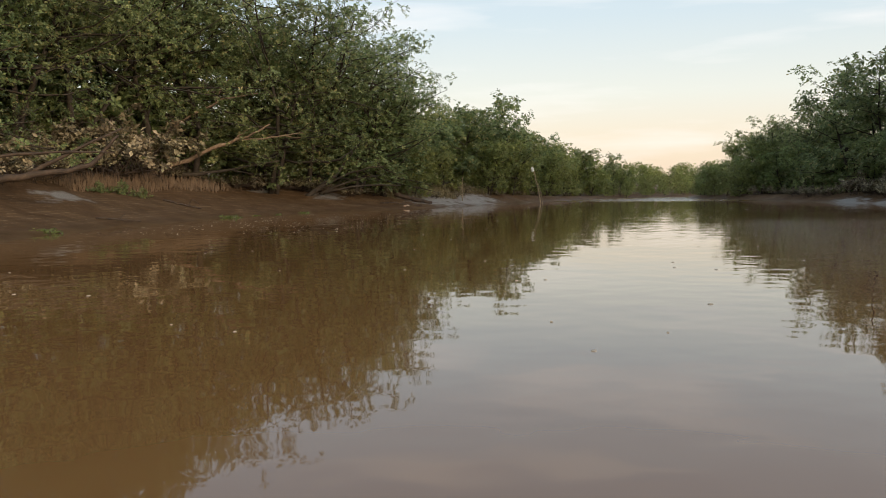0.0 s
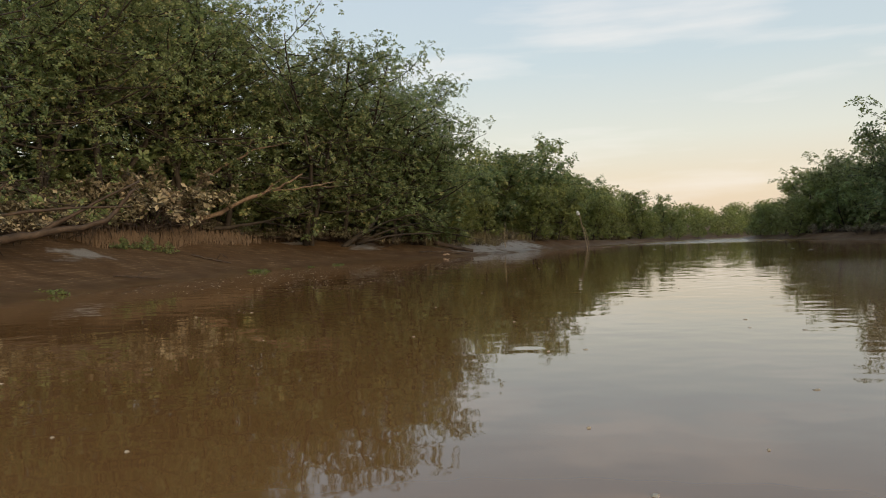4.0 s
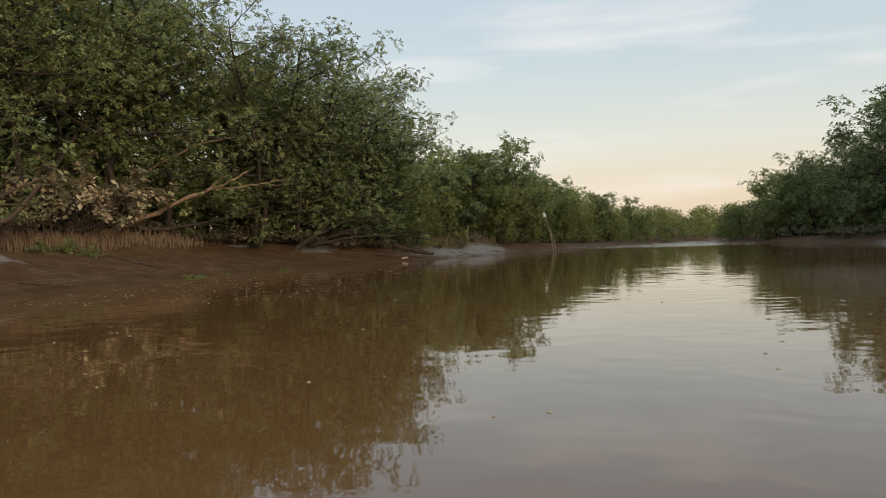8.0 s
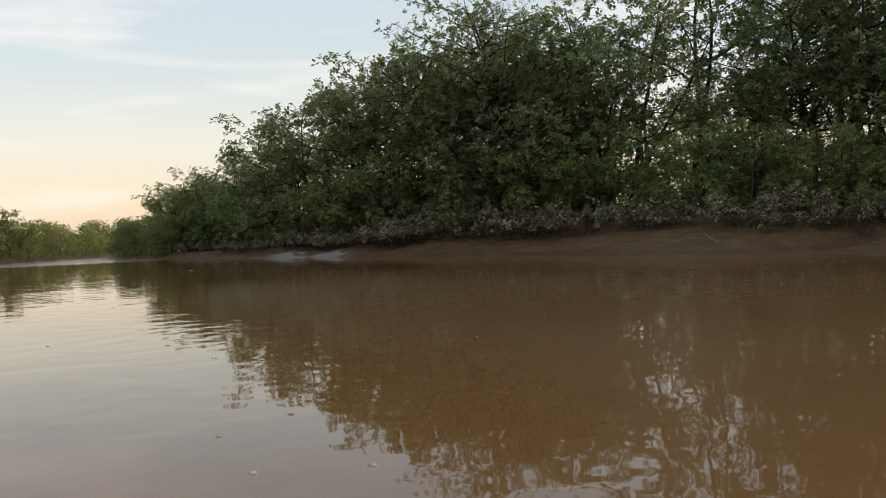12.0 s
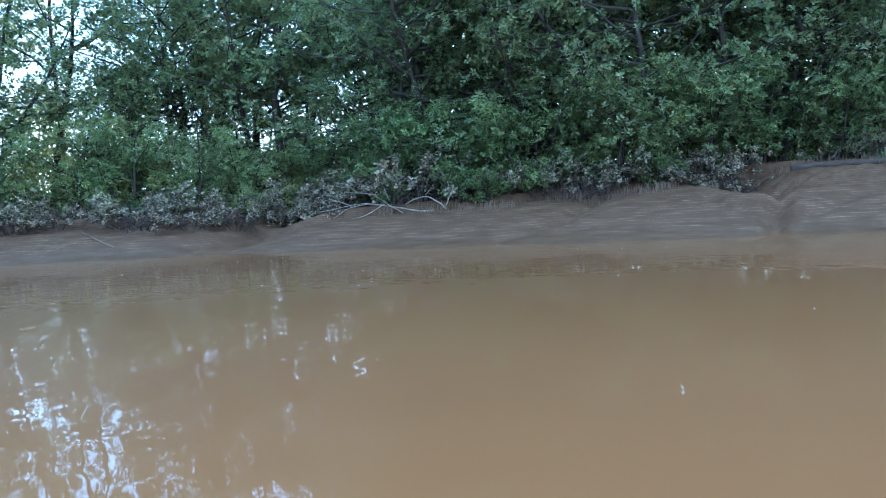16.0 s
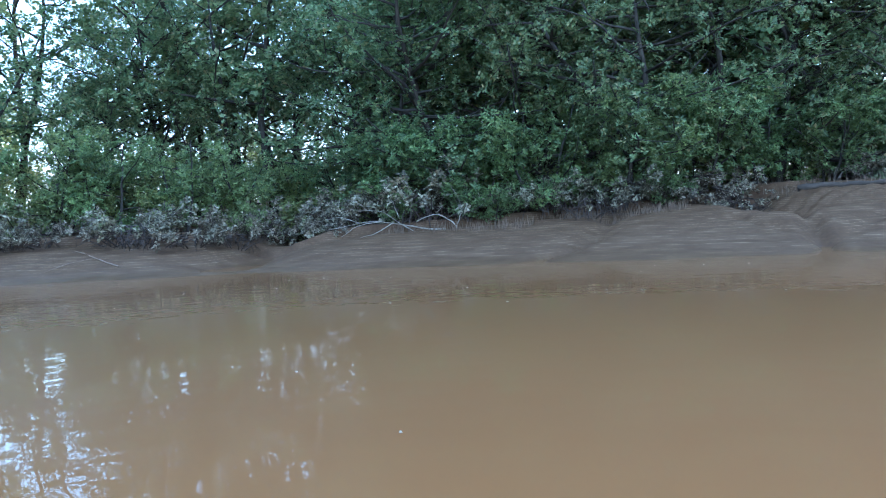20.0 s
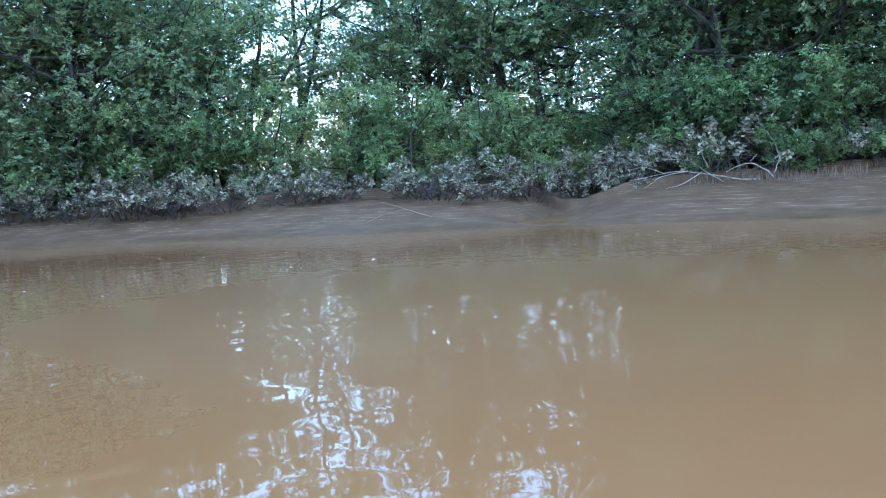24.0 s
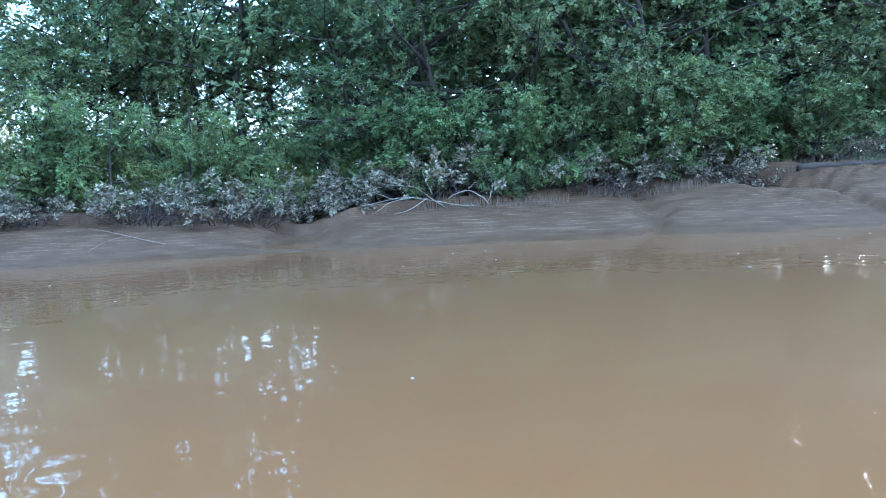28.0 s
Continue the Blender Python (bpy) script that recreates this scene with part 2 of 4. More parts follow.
def water_mat():
    m, n, l, b = node_mat("silty_water")
    big = tex_noise(n, l, 0.05, 3.0)
    r = ramp(n, [(0.3, (0.150, 0.075, 0.026)), (0.7, (0.173, 0.090, 0.033))])
    l.new(big.outputs["Fac"], r.inputs["Fac"])
    l.new(r.outputs["Color"], b.inputs["Base Color"])
    # a light wind ruffles the water where the river bends away
    geo, sep, wind = n.new("ShaderNodeNewGeometry"), n.new("ShaderNodeSeparateXYZ"), n.new("ShaderNodeMapRange")
    l.new(geo.outputs["Position"], sep.inputs[0])
    l.new(sep.outputs["Y"], wind.inputs["Value"])
    for key, val in (("From Min", 66.0), ("From Max", 74.0), ("To Min", 0.025), ("To Max", 0.26)):
        wind.inputs[key].default_value = val
    l.new(wind.outputs[0], b.inputs["Roughness"])
    b.inputs["IOR"].default_value = 1.43
    rip = tex_noise(n, l, 2.2, 0.8)
    swell = tex_noise(n, l, 0.28, 2.0)
    calm = tex_noise(n, l, 0.035, 2.0)
    cm = n.new("ShaderNodeMapRange")
    cm.inputs["From Min"].default_value, cm.inputs["From Max"].default_value = 0.40, 0.65
    cm.inputs["To Min"].default_value, cm.inputs["To Max"].default_value = 0.3, 1.0
    l.new(calm.outputs["Fac"], cm.inputs["Value"])
    mul = n.new("ShaderNodeMath")
    mul.operation = "MULTIPLY"
    l.new(rip.outputs["Fac"], mul.inputs[0])
    l.new(cm.outputs[0], mul.inputs[1])
    add = n.new("ShaderNodeMath")
    add.operation = "MULTIPLY_ADD"
    add.inputs[1].default_value = 1.5
    l.new(swell.outputs["Fac"], add.inputs[0])
    l.new(mul.outputs[0], add.inputs[2])
    bp = n.new("ShaderNodeBump")
    bp.inputs["Strength"].default_value, bp.inputs["Distance"].default_value = 1.0, 0.0095
    l.new(add.outputs[0], bp.inputs["Height"])
    l.new(bp.outputs[0], b.inputs["Normal"])
    # an added rougher lobe blurs part of the mirror image
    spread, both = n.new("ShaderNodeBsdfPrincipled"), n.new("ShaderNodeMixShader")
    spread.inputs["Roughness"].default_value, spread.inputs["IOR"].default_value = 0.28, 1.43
    # ... along the far bank only; up the river the image stays sharp
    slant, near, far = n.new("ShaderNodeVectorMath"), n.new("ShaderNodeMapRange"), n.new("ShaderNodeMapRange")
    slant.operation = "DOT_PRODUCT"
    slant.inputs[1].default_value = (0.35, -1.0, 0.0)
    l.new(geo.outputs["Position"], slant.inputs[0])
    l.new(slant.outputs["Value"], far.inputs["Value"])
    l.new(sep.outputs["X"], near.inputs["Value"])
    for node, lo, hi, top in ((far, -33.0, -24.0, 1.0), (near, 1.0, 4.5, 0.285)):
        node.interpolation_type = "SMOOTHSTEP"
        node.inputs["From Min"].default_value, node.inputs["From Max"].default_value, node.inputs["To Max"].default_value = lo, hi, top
    blur_mask = n.new("ShaderNodeMath")
    blur_mask.operation = "MULTIPLY"
    l.new(far.outputs[0], blur_mask.inputs[0])
    l.new(near.outputs[0], blur_mask.inputs[1])
    l.new(blur_mask.outputs[0], both.inputs["Fac"])
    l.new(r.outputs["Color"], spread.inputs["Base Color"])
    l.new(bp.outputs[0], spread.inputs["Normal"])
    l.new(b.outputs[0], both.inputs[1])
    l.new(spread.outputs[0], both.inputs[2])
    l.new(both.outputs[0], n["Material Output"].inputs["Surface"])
    return m


M_MUD, M_WATER = mud_mat(), water_mat()

# ---- mesh helpers ----
rng = np.random.default_rng(7)


def mesh_np(name, verts, faces, material, smooth=False):
    """A mesh from arrays of corners and of faces that all have the same number of corners."""
    verts, faces = np.asarray(verts, np.float32), np.asarray(faces, np.int32)
    me = bpy.data.meshes.new(name)
    k = faces.shape[1]
    me.vertices.add(len(verts))
    me.vertices.foreach_set("co", verts.ravel())
    me.loops.add(faces.size)
    me.loops.foreach_set("vertex_index", faces.ravel())
    me.polygons.add(len(faces))
    me.polygons.foreach_set("loop_start", np.arange(0, faces.size, k, dtype=np.int32))
    me.polygons.foreach_set("use_smooth", np.full(len(faces), smooth))
    me.update(calc_edges=True)
    me.materials.append(material)
    return me


def part(name, me, parent, label=""):
    ob = new(name, me)
    ob.parent = parent
    return tagged(ob, label) if label else ob


def empty(name, at, turn=0.0, size=1.0):
    ob = new(name)
    ob.empty_display_size = 0.3
    ob.location, ob.rotation_euler, ob.scale = at, (0, 0, turn), (size, size, size)
    return ob


def tubes(paths, sides=6):
    """Tapering round limbs along paths of (points, radii), as one set of corners and quads."""
    allv, allf, base = [], [], 0
    for pts, rad in paths:
        pts, rad = np.asarray(pts, float), np.asarray(rad, float)
        tan = np.gradient(pts, axis=0)
        tan /= np.linalg.norm(tan, axis=1)[:, None] + 1e-9
        ref = np.where(np.abs(tan[:, 2:3]) > 0.8, [[1.0, 0, 0]], [[0, 0, 1.0]])
        u = np.cross(tan, ref)
        u /= np.linalg.norm(u, axis=1)[:, None] + 1e-9
        w = np.cross(tan, u)
        an = np.linspace(0, 2 * np.pi, sides, endpoint=False)
        ring = pts[:, None] + rad[:, None, None] * (np.cos(an)[None, :, None] * u[:, None] + np.sin(an)[None, :, None] * w[:, None])
        k = len(pts)
        i, j = np.meshgrid(np.arange(k - 1), np.arange(sides), indexing="ij")
        a, b = i * sides + j, i * sides + (j + 1) % sides
        f = np.stack([a, b, b + sides, a + sides], -1).reshape(-1, 4) + base
        allv.append(ring.reshape(-1, 3))
        allf.append(f)
        base += k * sides
        # closed ends
        allv.append(np.vstack([pts[0], pts[-1]]))
        j = np.arange(sides)
        first, last, a0, b0 = base, base + 1, base - k * sides, base - sides
        j2 = np.arange(0, sides, 2)
        allf.append(np.stack([np.full(len(j2), first), a0 + (j2 + 2) % sides, a0 + (j2 + 1) % sides, a0 + j2], -1))
        allf.append(np.stack([np.full(len(j2), last), b0 + j2, b0 + (j2 + 1) % sides, b0 + (j2 + 2) % sides], -1))
        base += 2
    return np.vstack(allv), np.vstack(allf)


def bent(r, start, way, length, steps=6, wobble=0.12, rise=0.0):
    """A wandering line from start along way; rise bends it up (or down)."""
    p, d = [np.array(start, float)], np.array(way, float)
    d /= np.linalg.norm(d)
    for _ in range(steps):
        d = d + r.normal(0, wobble, 3) + np.array([0, 0, rise])
        d /= np.linalg.norm(d)
        p.append(p[-1] + d * length / steps)
    return np.array(p)


def leaves(r, centres, count, spread, size, flat=0.75):
    """Single leaves, folded lightly along the midrib, in whorls at the twig ends that make up each clump."""
    centres = np.asarray(centres)
    n, per = len(centres), 8
    whorls = max(2, count // per)
    out = r.normal(0, 1, (n, whorls, 3)) + np.array([0, 0, 0.30])
    out /= np.linalg.norm(out, axis=2)[..., None] + 1e-9
    tip = centres[:, None] + out * (spread * r.uniform(0.25, 1.08, (n, whorls, 1)) ** 0.6) * np.array([1, 1, flat])
    axis = 0.65 * out + np.array([0, 0, 0.75]) + r.normal(0, 0.28, out.shape)
    axis = (axis / np.linalg.norm(axis, axis=2)[..., None]).reshape(-1, 1, 3)
    tip = tip.reshape(-1, 1, 3)
    k = len(tip)
    ref = np.cross(axis, r.normal(0, 1, (k, 1, 3)))
    ref /= np.linalg.norm(ref, axis=2)[..., None] + 1e-9
    other = np.cross(axis, ref)
    turn = (np.arange(per) * 2.4 + r.uniform(0, 6.28, (k, 1)))[..., None]
    along = np.cos(turn) * ref + np.sin(turn) * other + axis * r.uniform(-0.25, 0.85, (k, per, 1))
    along /= np.linalg.norm(along, axis=2)[..., None]
    side = np.cross(along, axis + r.normal(0, 0.3, (k, per, 3)))
    side /= np.linalg.norm(side, axis=2)[..., None] + 1e-9
    fold = np.cross(side, along)
    s = size * r.uniform(0.65, 1.25, (k, per, 1))
    c = tip + axis * size * r.uniform(-0.5, 0.35, (k, per, 1)) + along * s * 0.12
    v = np.stack([c, c + along * s * 0.55 + side * s * 0.29 + fold * s * 0.07, c + along * s - fold * s * 0.06,
                  c + along * s * 0.55 - side * s * 0.29 + fold * s * 0.07], 2).reshape(-1, 3)
    return v, np.arange(len(v)).reshape(-1, 4)


# ---- the lie of the land ----
R_Y = [-400, -60, 2, 9, 16, 24, 27, 29.5, 33, 40, 50, 62, 75, 86, 92, 97, 103, 110, 160]
R_X = [21, 21, 21, 22, 21.5, 22, 21.8, 21, 20, 18.5, 14.5, 10.6, 6.6, 2.8, 6, 14, 50, 200, 900]
R_W = [15, 15, 17, 15, 13, 9.5, 8.5, 7.5, 9, 7.6, 4.6, 3.0, 1.8, 1.0, 0.9, 0.9, 0.9, 0.9, 0.9]
R_H = [2.4, 2.4, 2.4, 2.2, 1.35, 1.0, 0.9, 0.7, 0.95, 1.05, 0.8, 0.6, 0.45, 0.3, 0.2, 0.2, 0.2, 0.2, 0.2]
L_Y = [-400, -60, 0, 16, 26, 36, 42, 46, 54, 60, 68, 78, 90, 97, 106, 116, 126, 170]
L_X = [-16, -16, -15.5, -16, -18.2, -19, -18, -16.2, -13.5, -11.3, -10, -7.8, -4.5, 0, 9, 40, 200, 900]
L_W = [8.5, 8.5, 8.5, 8.5, 8.5, 8.5, 8.5, 8.5, 7, 4.5, 2.6, 1.4, 0.9, 0.9, 0.9, 0.9, 0.9, 0.9]
L_H = [2.0, 2.0, 2.0, 2.0, 2.1, 2.2, 1.9, 1.6, 1.2, 1.0, 0.7, 0.4, 0.22, 0.2, 0.2, 0.2, 0.2, 0.2]


def soft_step(u):
    u = np.clip(u, 0, 1)
    return u * u * (3 - 2 * u)


def land(x, y):
    """Height of the ground: river bed, mud slopes, and the forest floor behind them, raised inland to block low sky."""
    x, y = np.asarray(x, float), np.asarray(y, float)
    out = []
    for ys, xs, ws, hs, sign in ((R_Y, R_X, R_W, R_H, 1), (L_Y, L_X, L_W, L_H, -1)):
        e = np.interp(y, ys, xs)
        lean = (np.interp(y + 0.5, ys, xs) - np.interp(y - 0.5, ys, xs))
        d = sign * (x - e) / np.sqrt(1 + lean * lean)
        d = d + 0.35 * np.sin(y * 0.9 + sign) * np.sin(y * 0.37 + 1.3)
        w, h = np.interp(y, ys, ws), np.interp(y, ys, hs)
        u = d / w
        z = h * np.where(u < 0, u * 1.2, np.where(u < 1, 0.62 * u + 0.38 * soft_step(u), 1 + 0.06 * np.minimum(u - 1, 6)))
        # a low scarp at the foot of the bushes, cut by high water
        cut = np.interp(y, (-400, 8, 11, 58, 66, 400), (0.0, 0.0, 0.42, 0.42, 0.0, 0.0)) if sign > 0 else np.interp(y, (-400, 10, 14, 50, 56, 400), (0.0, 0.0, 0.2, 0.2, 0.0, 0.0))
        z = z + cut * soft_step((d - w - 0.3 - 0.35 * np.sin(y * 1.3) * np.sin(y * 0.47 + 2)) / 0.45)
        # hidden rise of the forest floor, added to block sky light under the trees
        out.append(z + 0.075 * np.clip(d - w - 5, 0, 40))
    z = np.maximum(out[0], out[1])
    # small channels worn into the slope, and the creek behind the spit
    for (x0, y0), (x1, y1), wide, deep in (((21.0, 10.9), (32, 10.2), 0.30, 0.36), ((25, 10.6), (30, 12.8), 0.35, 0.20), ((20.6, 19.2), (26.0, 17.6), 0.24, 0.26), ((26.0, 17.6), (33, 17.0), 0.5, 0.32), ((24, 10.5), (29, 8.0), 0.35, 0.16),
                                           ((23.5, 29.5), (35, 31.4), 1.35, 0.62), ((31.0, 10.4), (36, 11.8), 1.3, 0.85)):
        px, py = x1 - x0, y1 - y0
        s = np.clip(((x - x0) * px + (y - y0) * py) / (px * px + py * py), 0, 1)
        dist = np.hypot(x - x0 - s * px, y - y0 - s * py) + 0.12 * np.sin(x * 2.3 + y)
        z = z - deep * np.exp(-(dist / wide) ** 2) * np.clip((x - x0 + 1.5) / 3, 0, 1)
    # low steps left by the falling tide
    ph = z * 34 + 1.7 * np.sin(y * 0.27) + 0.5 * np.sin(x * 0.6 + y * 0.45)
    come = 0.35 + 0.65 * (0.5 + 0.5 * np.sin(y * 0.33 + z * 5 + 1.0)) ** 2
    z = z + 0.020 * (np.sin(ph) + 0.42 * np.sin(2 * ph + 0.9)) * come * np.clip(z / 0.12, 0, 1) * (z < 2.3)
    z = z + 0.004 * np.sin(z * 95 + 2.2 * np.sin(y * 0.21 + 1)) * np.clip(z / 0.2, 0, 1) * (z < 2.3)
    return np.maximum(z, -1.2)


def ground_z(x, y):
    return float(land(x, y))


def lumps(x, y):
    """Low humps and slumps in the mud."""
    return 0.5 * (0.035 * np.sin(x * 1.7 + 2.0 * np.sin(y * 0.31)) * np.sin(y * 0.83 + x * 0.2) + 0.02 * np.sin(x * 3.9 + y * 1.1) * np.sin(y * 2.7 - x * 0.6)
            + 0.012 * np.sin(x * 7.3 - y * 2.2) * np.sin(y * 6.1 + x)) + np.exp(-((x - 33.4) ** 2 / 6 + (y - 8.6) ** 2 / 12)) * (0.12 * np.sin(x * 5.1 + y * 2.3) * np.sin(y * 4.7 - x) + 0.06 * np.sin(x * 9.7 - y * 4.1) * np.sin(y * 8.9 + x * 2.0)) \
        + 0.028 * np.abs(np.sin(2.6 * y + 1.2 * x + 1.4 * np.sin(x * 0.8))) * np.exp(-((y - 3.0) / 5.0) ** 2) * np.clip((x - 25) / 4, 0, 1) * (x < 40)

# ---- ground and water ----


def span(*runs):
    return np.unique(np.round(np.concatenate([np.arange(a, b, s) for a, b, s in runs]), 4))


gx = span((-2600, -400, 400), (-400, -60, 40), (-60, -33, 3), (-33, -7, 0.3), (-7, 5, 0.8), (5, 19, 0.3), (19, 38, 0.14), (38, 62, 2), (62, 400, 30), (400, 2601, 400))
gy = span((-2600, -400, 400), (-400, -60, 40), (-60, -10, 4), (-10, 0, 0.7), (0, 40, 0.15), (40, 62, 0.25), (62, 132, 0.7), (132, 180, 6), (180, 600, 60), (600, 2601, 400))
X, Y = np.meshgrid(gx, gy)
Z = land(X, Y)
Z = Z + lumps(X, Y) * np.clip((Z + 0.02) / 0.15, 0, 1) * (np.hypot(X, Y - 30) < 90)
gi, gj = np.meshgrid(np.arange(len(gy) - 1), np.arange(len(gx) - 1), indexing="ij")
gk = (gi * len(gx) + gj).ravel()
ground = new("ground", mesh_np("ground", np.stack([X, Y, Z], -1).reshape(-1, 3), np.stack([gk, gk + 1, gk + 1 + len(gx), gk + len(gx)], -1), M_MUD, True))
tagged(ground, "wet brown tidal mud banks sloping to the river", "mud bank", kind="structure")

wx, wy = span((-400, -60, 85), (-60, 60, 10), (60, 1001, 94)), span((-600, -60, 90), (-60, 130, 10), (130, 300, 40))
X, Y = np.meshgrid(wx, wy)
gi, gj = np.meshgrid(np.arange(len(wy) - 1), np.arange(len(wx) - 1), indexing="ij")
gk = (gi * len(wx) + gj).ravel()
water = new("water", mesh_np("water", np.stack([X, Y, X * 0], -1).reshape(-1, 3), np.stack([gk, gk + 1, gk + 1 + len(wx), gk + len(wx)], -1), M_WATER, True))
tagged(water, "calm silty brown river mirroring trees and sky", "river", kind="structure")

# ---- trees ----


def tree_parts(seed, height, spread, clumps, per_clump, leaf, low=0.22, stems=2, clump_size=0.62, lean=(0.0, 0.0), material=None, bark=None, twigs=3, sides=4, droop=0.0):
    """Meshes of one tree: the stems, the boughs, and a crown of single leaves in clumps at the ends of the twigs."""
    r = np.random.default_rng(seed)
    stem, bough, ends = [], [], []
    for s in range(stems):
        a = r.uniform(0, 6.28)
        way = np.array([lean[0] + 0.22 * np.cos(a), lean[1] + 0.22 * np.sin(a), 1.0])
        top = height * r.uniform(0.74, 0.9)
        line = bent(r, (0.35 * np.cos(a) * (stems > 1), 0.35 * np.sin(a) * (stems > 1), -0.35), way, top, 9, 0.11, 0.02)
        rad = np.linspace(0.009 * height + 0.025, 0.02, 10)
        stem.append((line, rad))
        ends.append(line[-1])
        limbs = max(5, clumps // (stems * 5))
        for i in range(limbs):
            f = low + (0.98 - low) * (i + r.random() * 0.8) / limbs
            at = np.array([np.interp(f * 9, np.arange(10), line[:, c]) for c in range(3)])
            az = i * 2.4 + r.uniform(-0.5, 0.5) + s * 1.7
            reach = spread * (1.05 - 0.62 * abs(f - 0.42)) * r.uniform(0.65, 1.15)
            limb = bent(r, at, (np.cos(az), np.sin(az), r.uniform(-0.1, 0.55) - droop * (f < 0.42)), reach, 6, 0.13, 0.05)
            bough.append((limb, np.linspace(0.018 + 0.0065 * height * (1.05 - f), 0.012, 7)))
            for q in (2, 3, 4, 5, 6):
                ends.append(limb[q])
            for _ in range(twigs):
                q = r.integers(2, 6)
                twig = bent(r, limb[q], r.normal(0, 1, 3) + np.array([np.cos(az), np.sin(az), 0.4]), reach * r.uniform(0.18, 0.38), 3, 0.2, 0.03)
                bough.append((twig, np.linspace(0.014, 0.005, 4)))
                ends.append(twig[-1])
                ends.append(twig[-2])
    ends = np.array(ends)
    pick = ends[r.choice(len(ends), clumps, replace=len(ends) < clumps)] + r.normal(0, 0.18, (clumps, 3))
    pick[:, 2] = np.maximum(pick[:, 2], low * height * 0.55)
    v, f = leaves(r, pick, per_clump, clump_size, leaf)
    return (mesh_np("trunk", *tubes(stem, 8), bark or M_BARK, True), mesh_np("branch_frame", *tubes(bough, sides), bark or M_BARK, True),
            mesh_np("crown", v, f, material or M_LEAF))


def tree_thing(name, meshes):
    root = empty(name, (0, 0, -200))
    for label, me in zip(("trunk", "branch_frame", "crown"), meshes):
        part(label, me, root)
    return root


def plant(source, used, x, y, label, category, group, turn=None, size=1.0, sink=0.05, tilt=(0.0, 0.0)):
    """Sets the source itself the first time, and copies of it afterwards."""
    turn = rng.uniform(0, 6.28) if turn is None else turn
    at = Matrix.Translation((x, y, ground_z(x, y) - sink)) @ Euler((tilt[0], tilt[1], 0)).to_matrix().to_4x4() @ Matrix.Rotation(turn, 4, "Z")
    if source in used:
        ob = copy_thing(source, at)
    else:
        used.add(source)
        ob = source
        ob.matrix_basis = at
    ob.scale = (size, size, size * rng.uniform(0.95, 1.05))
    return tagged(ob, label, category, group)


def shrub_thing(seed):
    """A low spreading mangrove shrub: arching dark prop roots, thin stems, and whorls of mud-coated leaves over an open dark hollow."""
    r = np.random.default_rng(seed)
    stem, root, ends = [], [], []
    for i in range(9):
        a = i * 0.7 + r.uniform(-0.3, 0.3)
        line = bent(r, (0.25 * np.cos(a), 0.25 * np.sin(a), -0.2), (0.75 * np.cos(a), 0.75 * np.sin(a), r.uniform(0.5, 1.3)), r.uniform(1.5, 2.3), 7, 0.12, -0.03)
        stem.append((line, np.linspace(0.035, 0.012, 8)))
        for q in (3, 4, 5, 6, 7):
            ends.append(line[q])
            for _ in range(2):
                twig = bent(r, line[q], r.normal(0, 0.6, 3) + np.array([np.cos(a), np.sin(a), 0.0]), r.uniform(0.3, 0.75), 3, 0.2, -0.05)
                stem.append((twig, np.linspace(0.011, 0.005, 4)))
                ends.append(twig[-1])
    for i in range(16):
        a = r.uniform(0, 6.28)
        d = np.array([np.cos(a), np.sin(a), 0])
        top, reach = r.uniform(0.35, 0.95), r.uniform(0.6, 1.5)
        pts = [d * 0.2 + [0, 0, top], d * 0.55 * reach + [0, 0, top * 0.9], d * 0.85 * reach + [0, 0, top * 0.45], d * reach + [0, 0, -0.25]]
        root.append((np.array(pts) + r.normal(0, 0.05, (4, 3)), np.linspace(0.028, 0.014, 4)))
    ends = np.array(ends)
    ends = ends[ends[:, 2] > 0.72]
    ends[:, 2] *= r.uniform(0.8, 1.1, len(ends))
    v, f = leaves(r, ends + r.normal(0, 0.08, ends.shape), 24, 0.20, 0.165, 0.8)
    top = empty("mangrove_shrub", (0, 0, -200))
    part("branch_frame", mesh_np("branch_frame", *tubes(stem, 4), M_ROT, True), top)
    part("root_frame", mesh_np("root_frame", *tubes(root, 4), M_ROT, True), top)
    part("crown", mesh_np("crown", v, f, M_LEAF_MUD), top)
    return top


USED = set()
# tall mangroves: full ones, thin ones with sky between the boughs, and bushy ones with boughs to the ground
FRONT = [tree_thing("mangrove_tree", tree_parts(10 + i, 11.0, 3.7, 310, 80, 0.112, 0.12, 2, 0.70, sides=3, droop=0.25)) for i in range(4)]
OPEN = [tree_thing("mangrove_tree", tree_parts(18 + i, 11.0, 3.7, 310, 80, 0.112, 0.20, 2, 0.72, sides=3, droop=0.22)) for i in range(2)]
HIGH = [tree_thing("mangrove_tree", tree_parts(16 + i, 11.0, 3.9, 290, 80, 0.114, 0.36, 2, 0.72, sides=3)) for i in range(2)]
FULL = [tree_thing("mangrove_tree", tree_parts(20 + i, 10.6, 3.9, 200, 48, 0.22, 0.12, 2, 0.84, twigs=1, sides=3, droop=0.25)) for i in range(3)]
THIN = [tree_thing("mangrove_tree", tree_parts(30 + i, 12.0, 3.4, 85, 60, 0.19, 0.36, 2, 0.66, sides=3)) for i in range(3)]
BUSHY = [tree_thing("mangrove_bush", tree_parts(40 + i, 5.2, 2.5, 90, 88, 0.134, 0.13, 3, 0.56, material=M_LEAF_BRIGHT, twigs=1, sides=3)) for i in range(4)]
FAR_MESHES = [tree_parts(50 + i, 8.6, 3.2, 96, 56, 0.23, 0.10, 1, 0.90, material=M_LEAF_FAR, twigs=1, sides=3) for i in range(4)]
FAR = [tree_thing("riverside_tree", m) for m in FAR_MESHES]
SHRUB = [shrub_thing(60 + i) for i in range(6)]

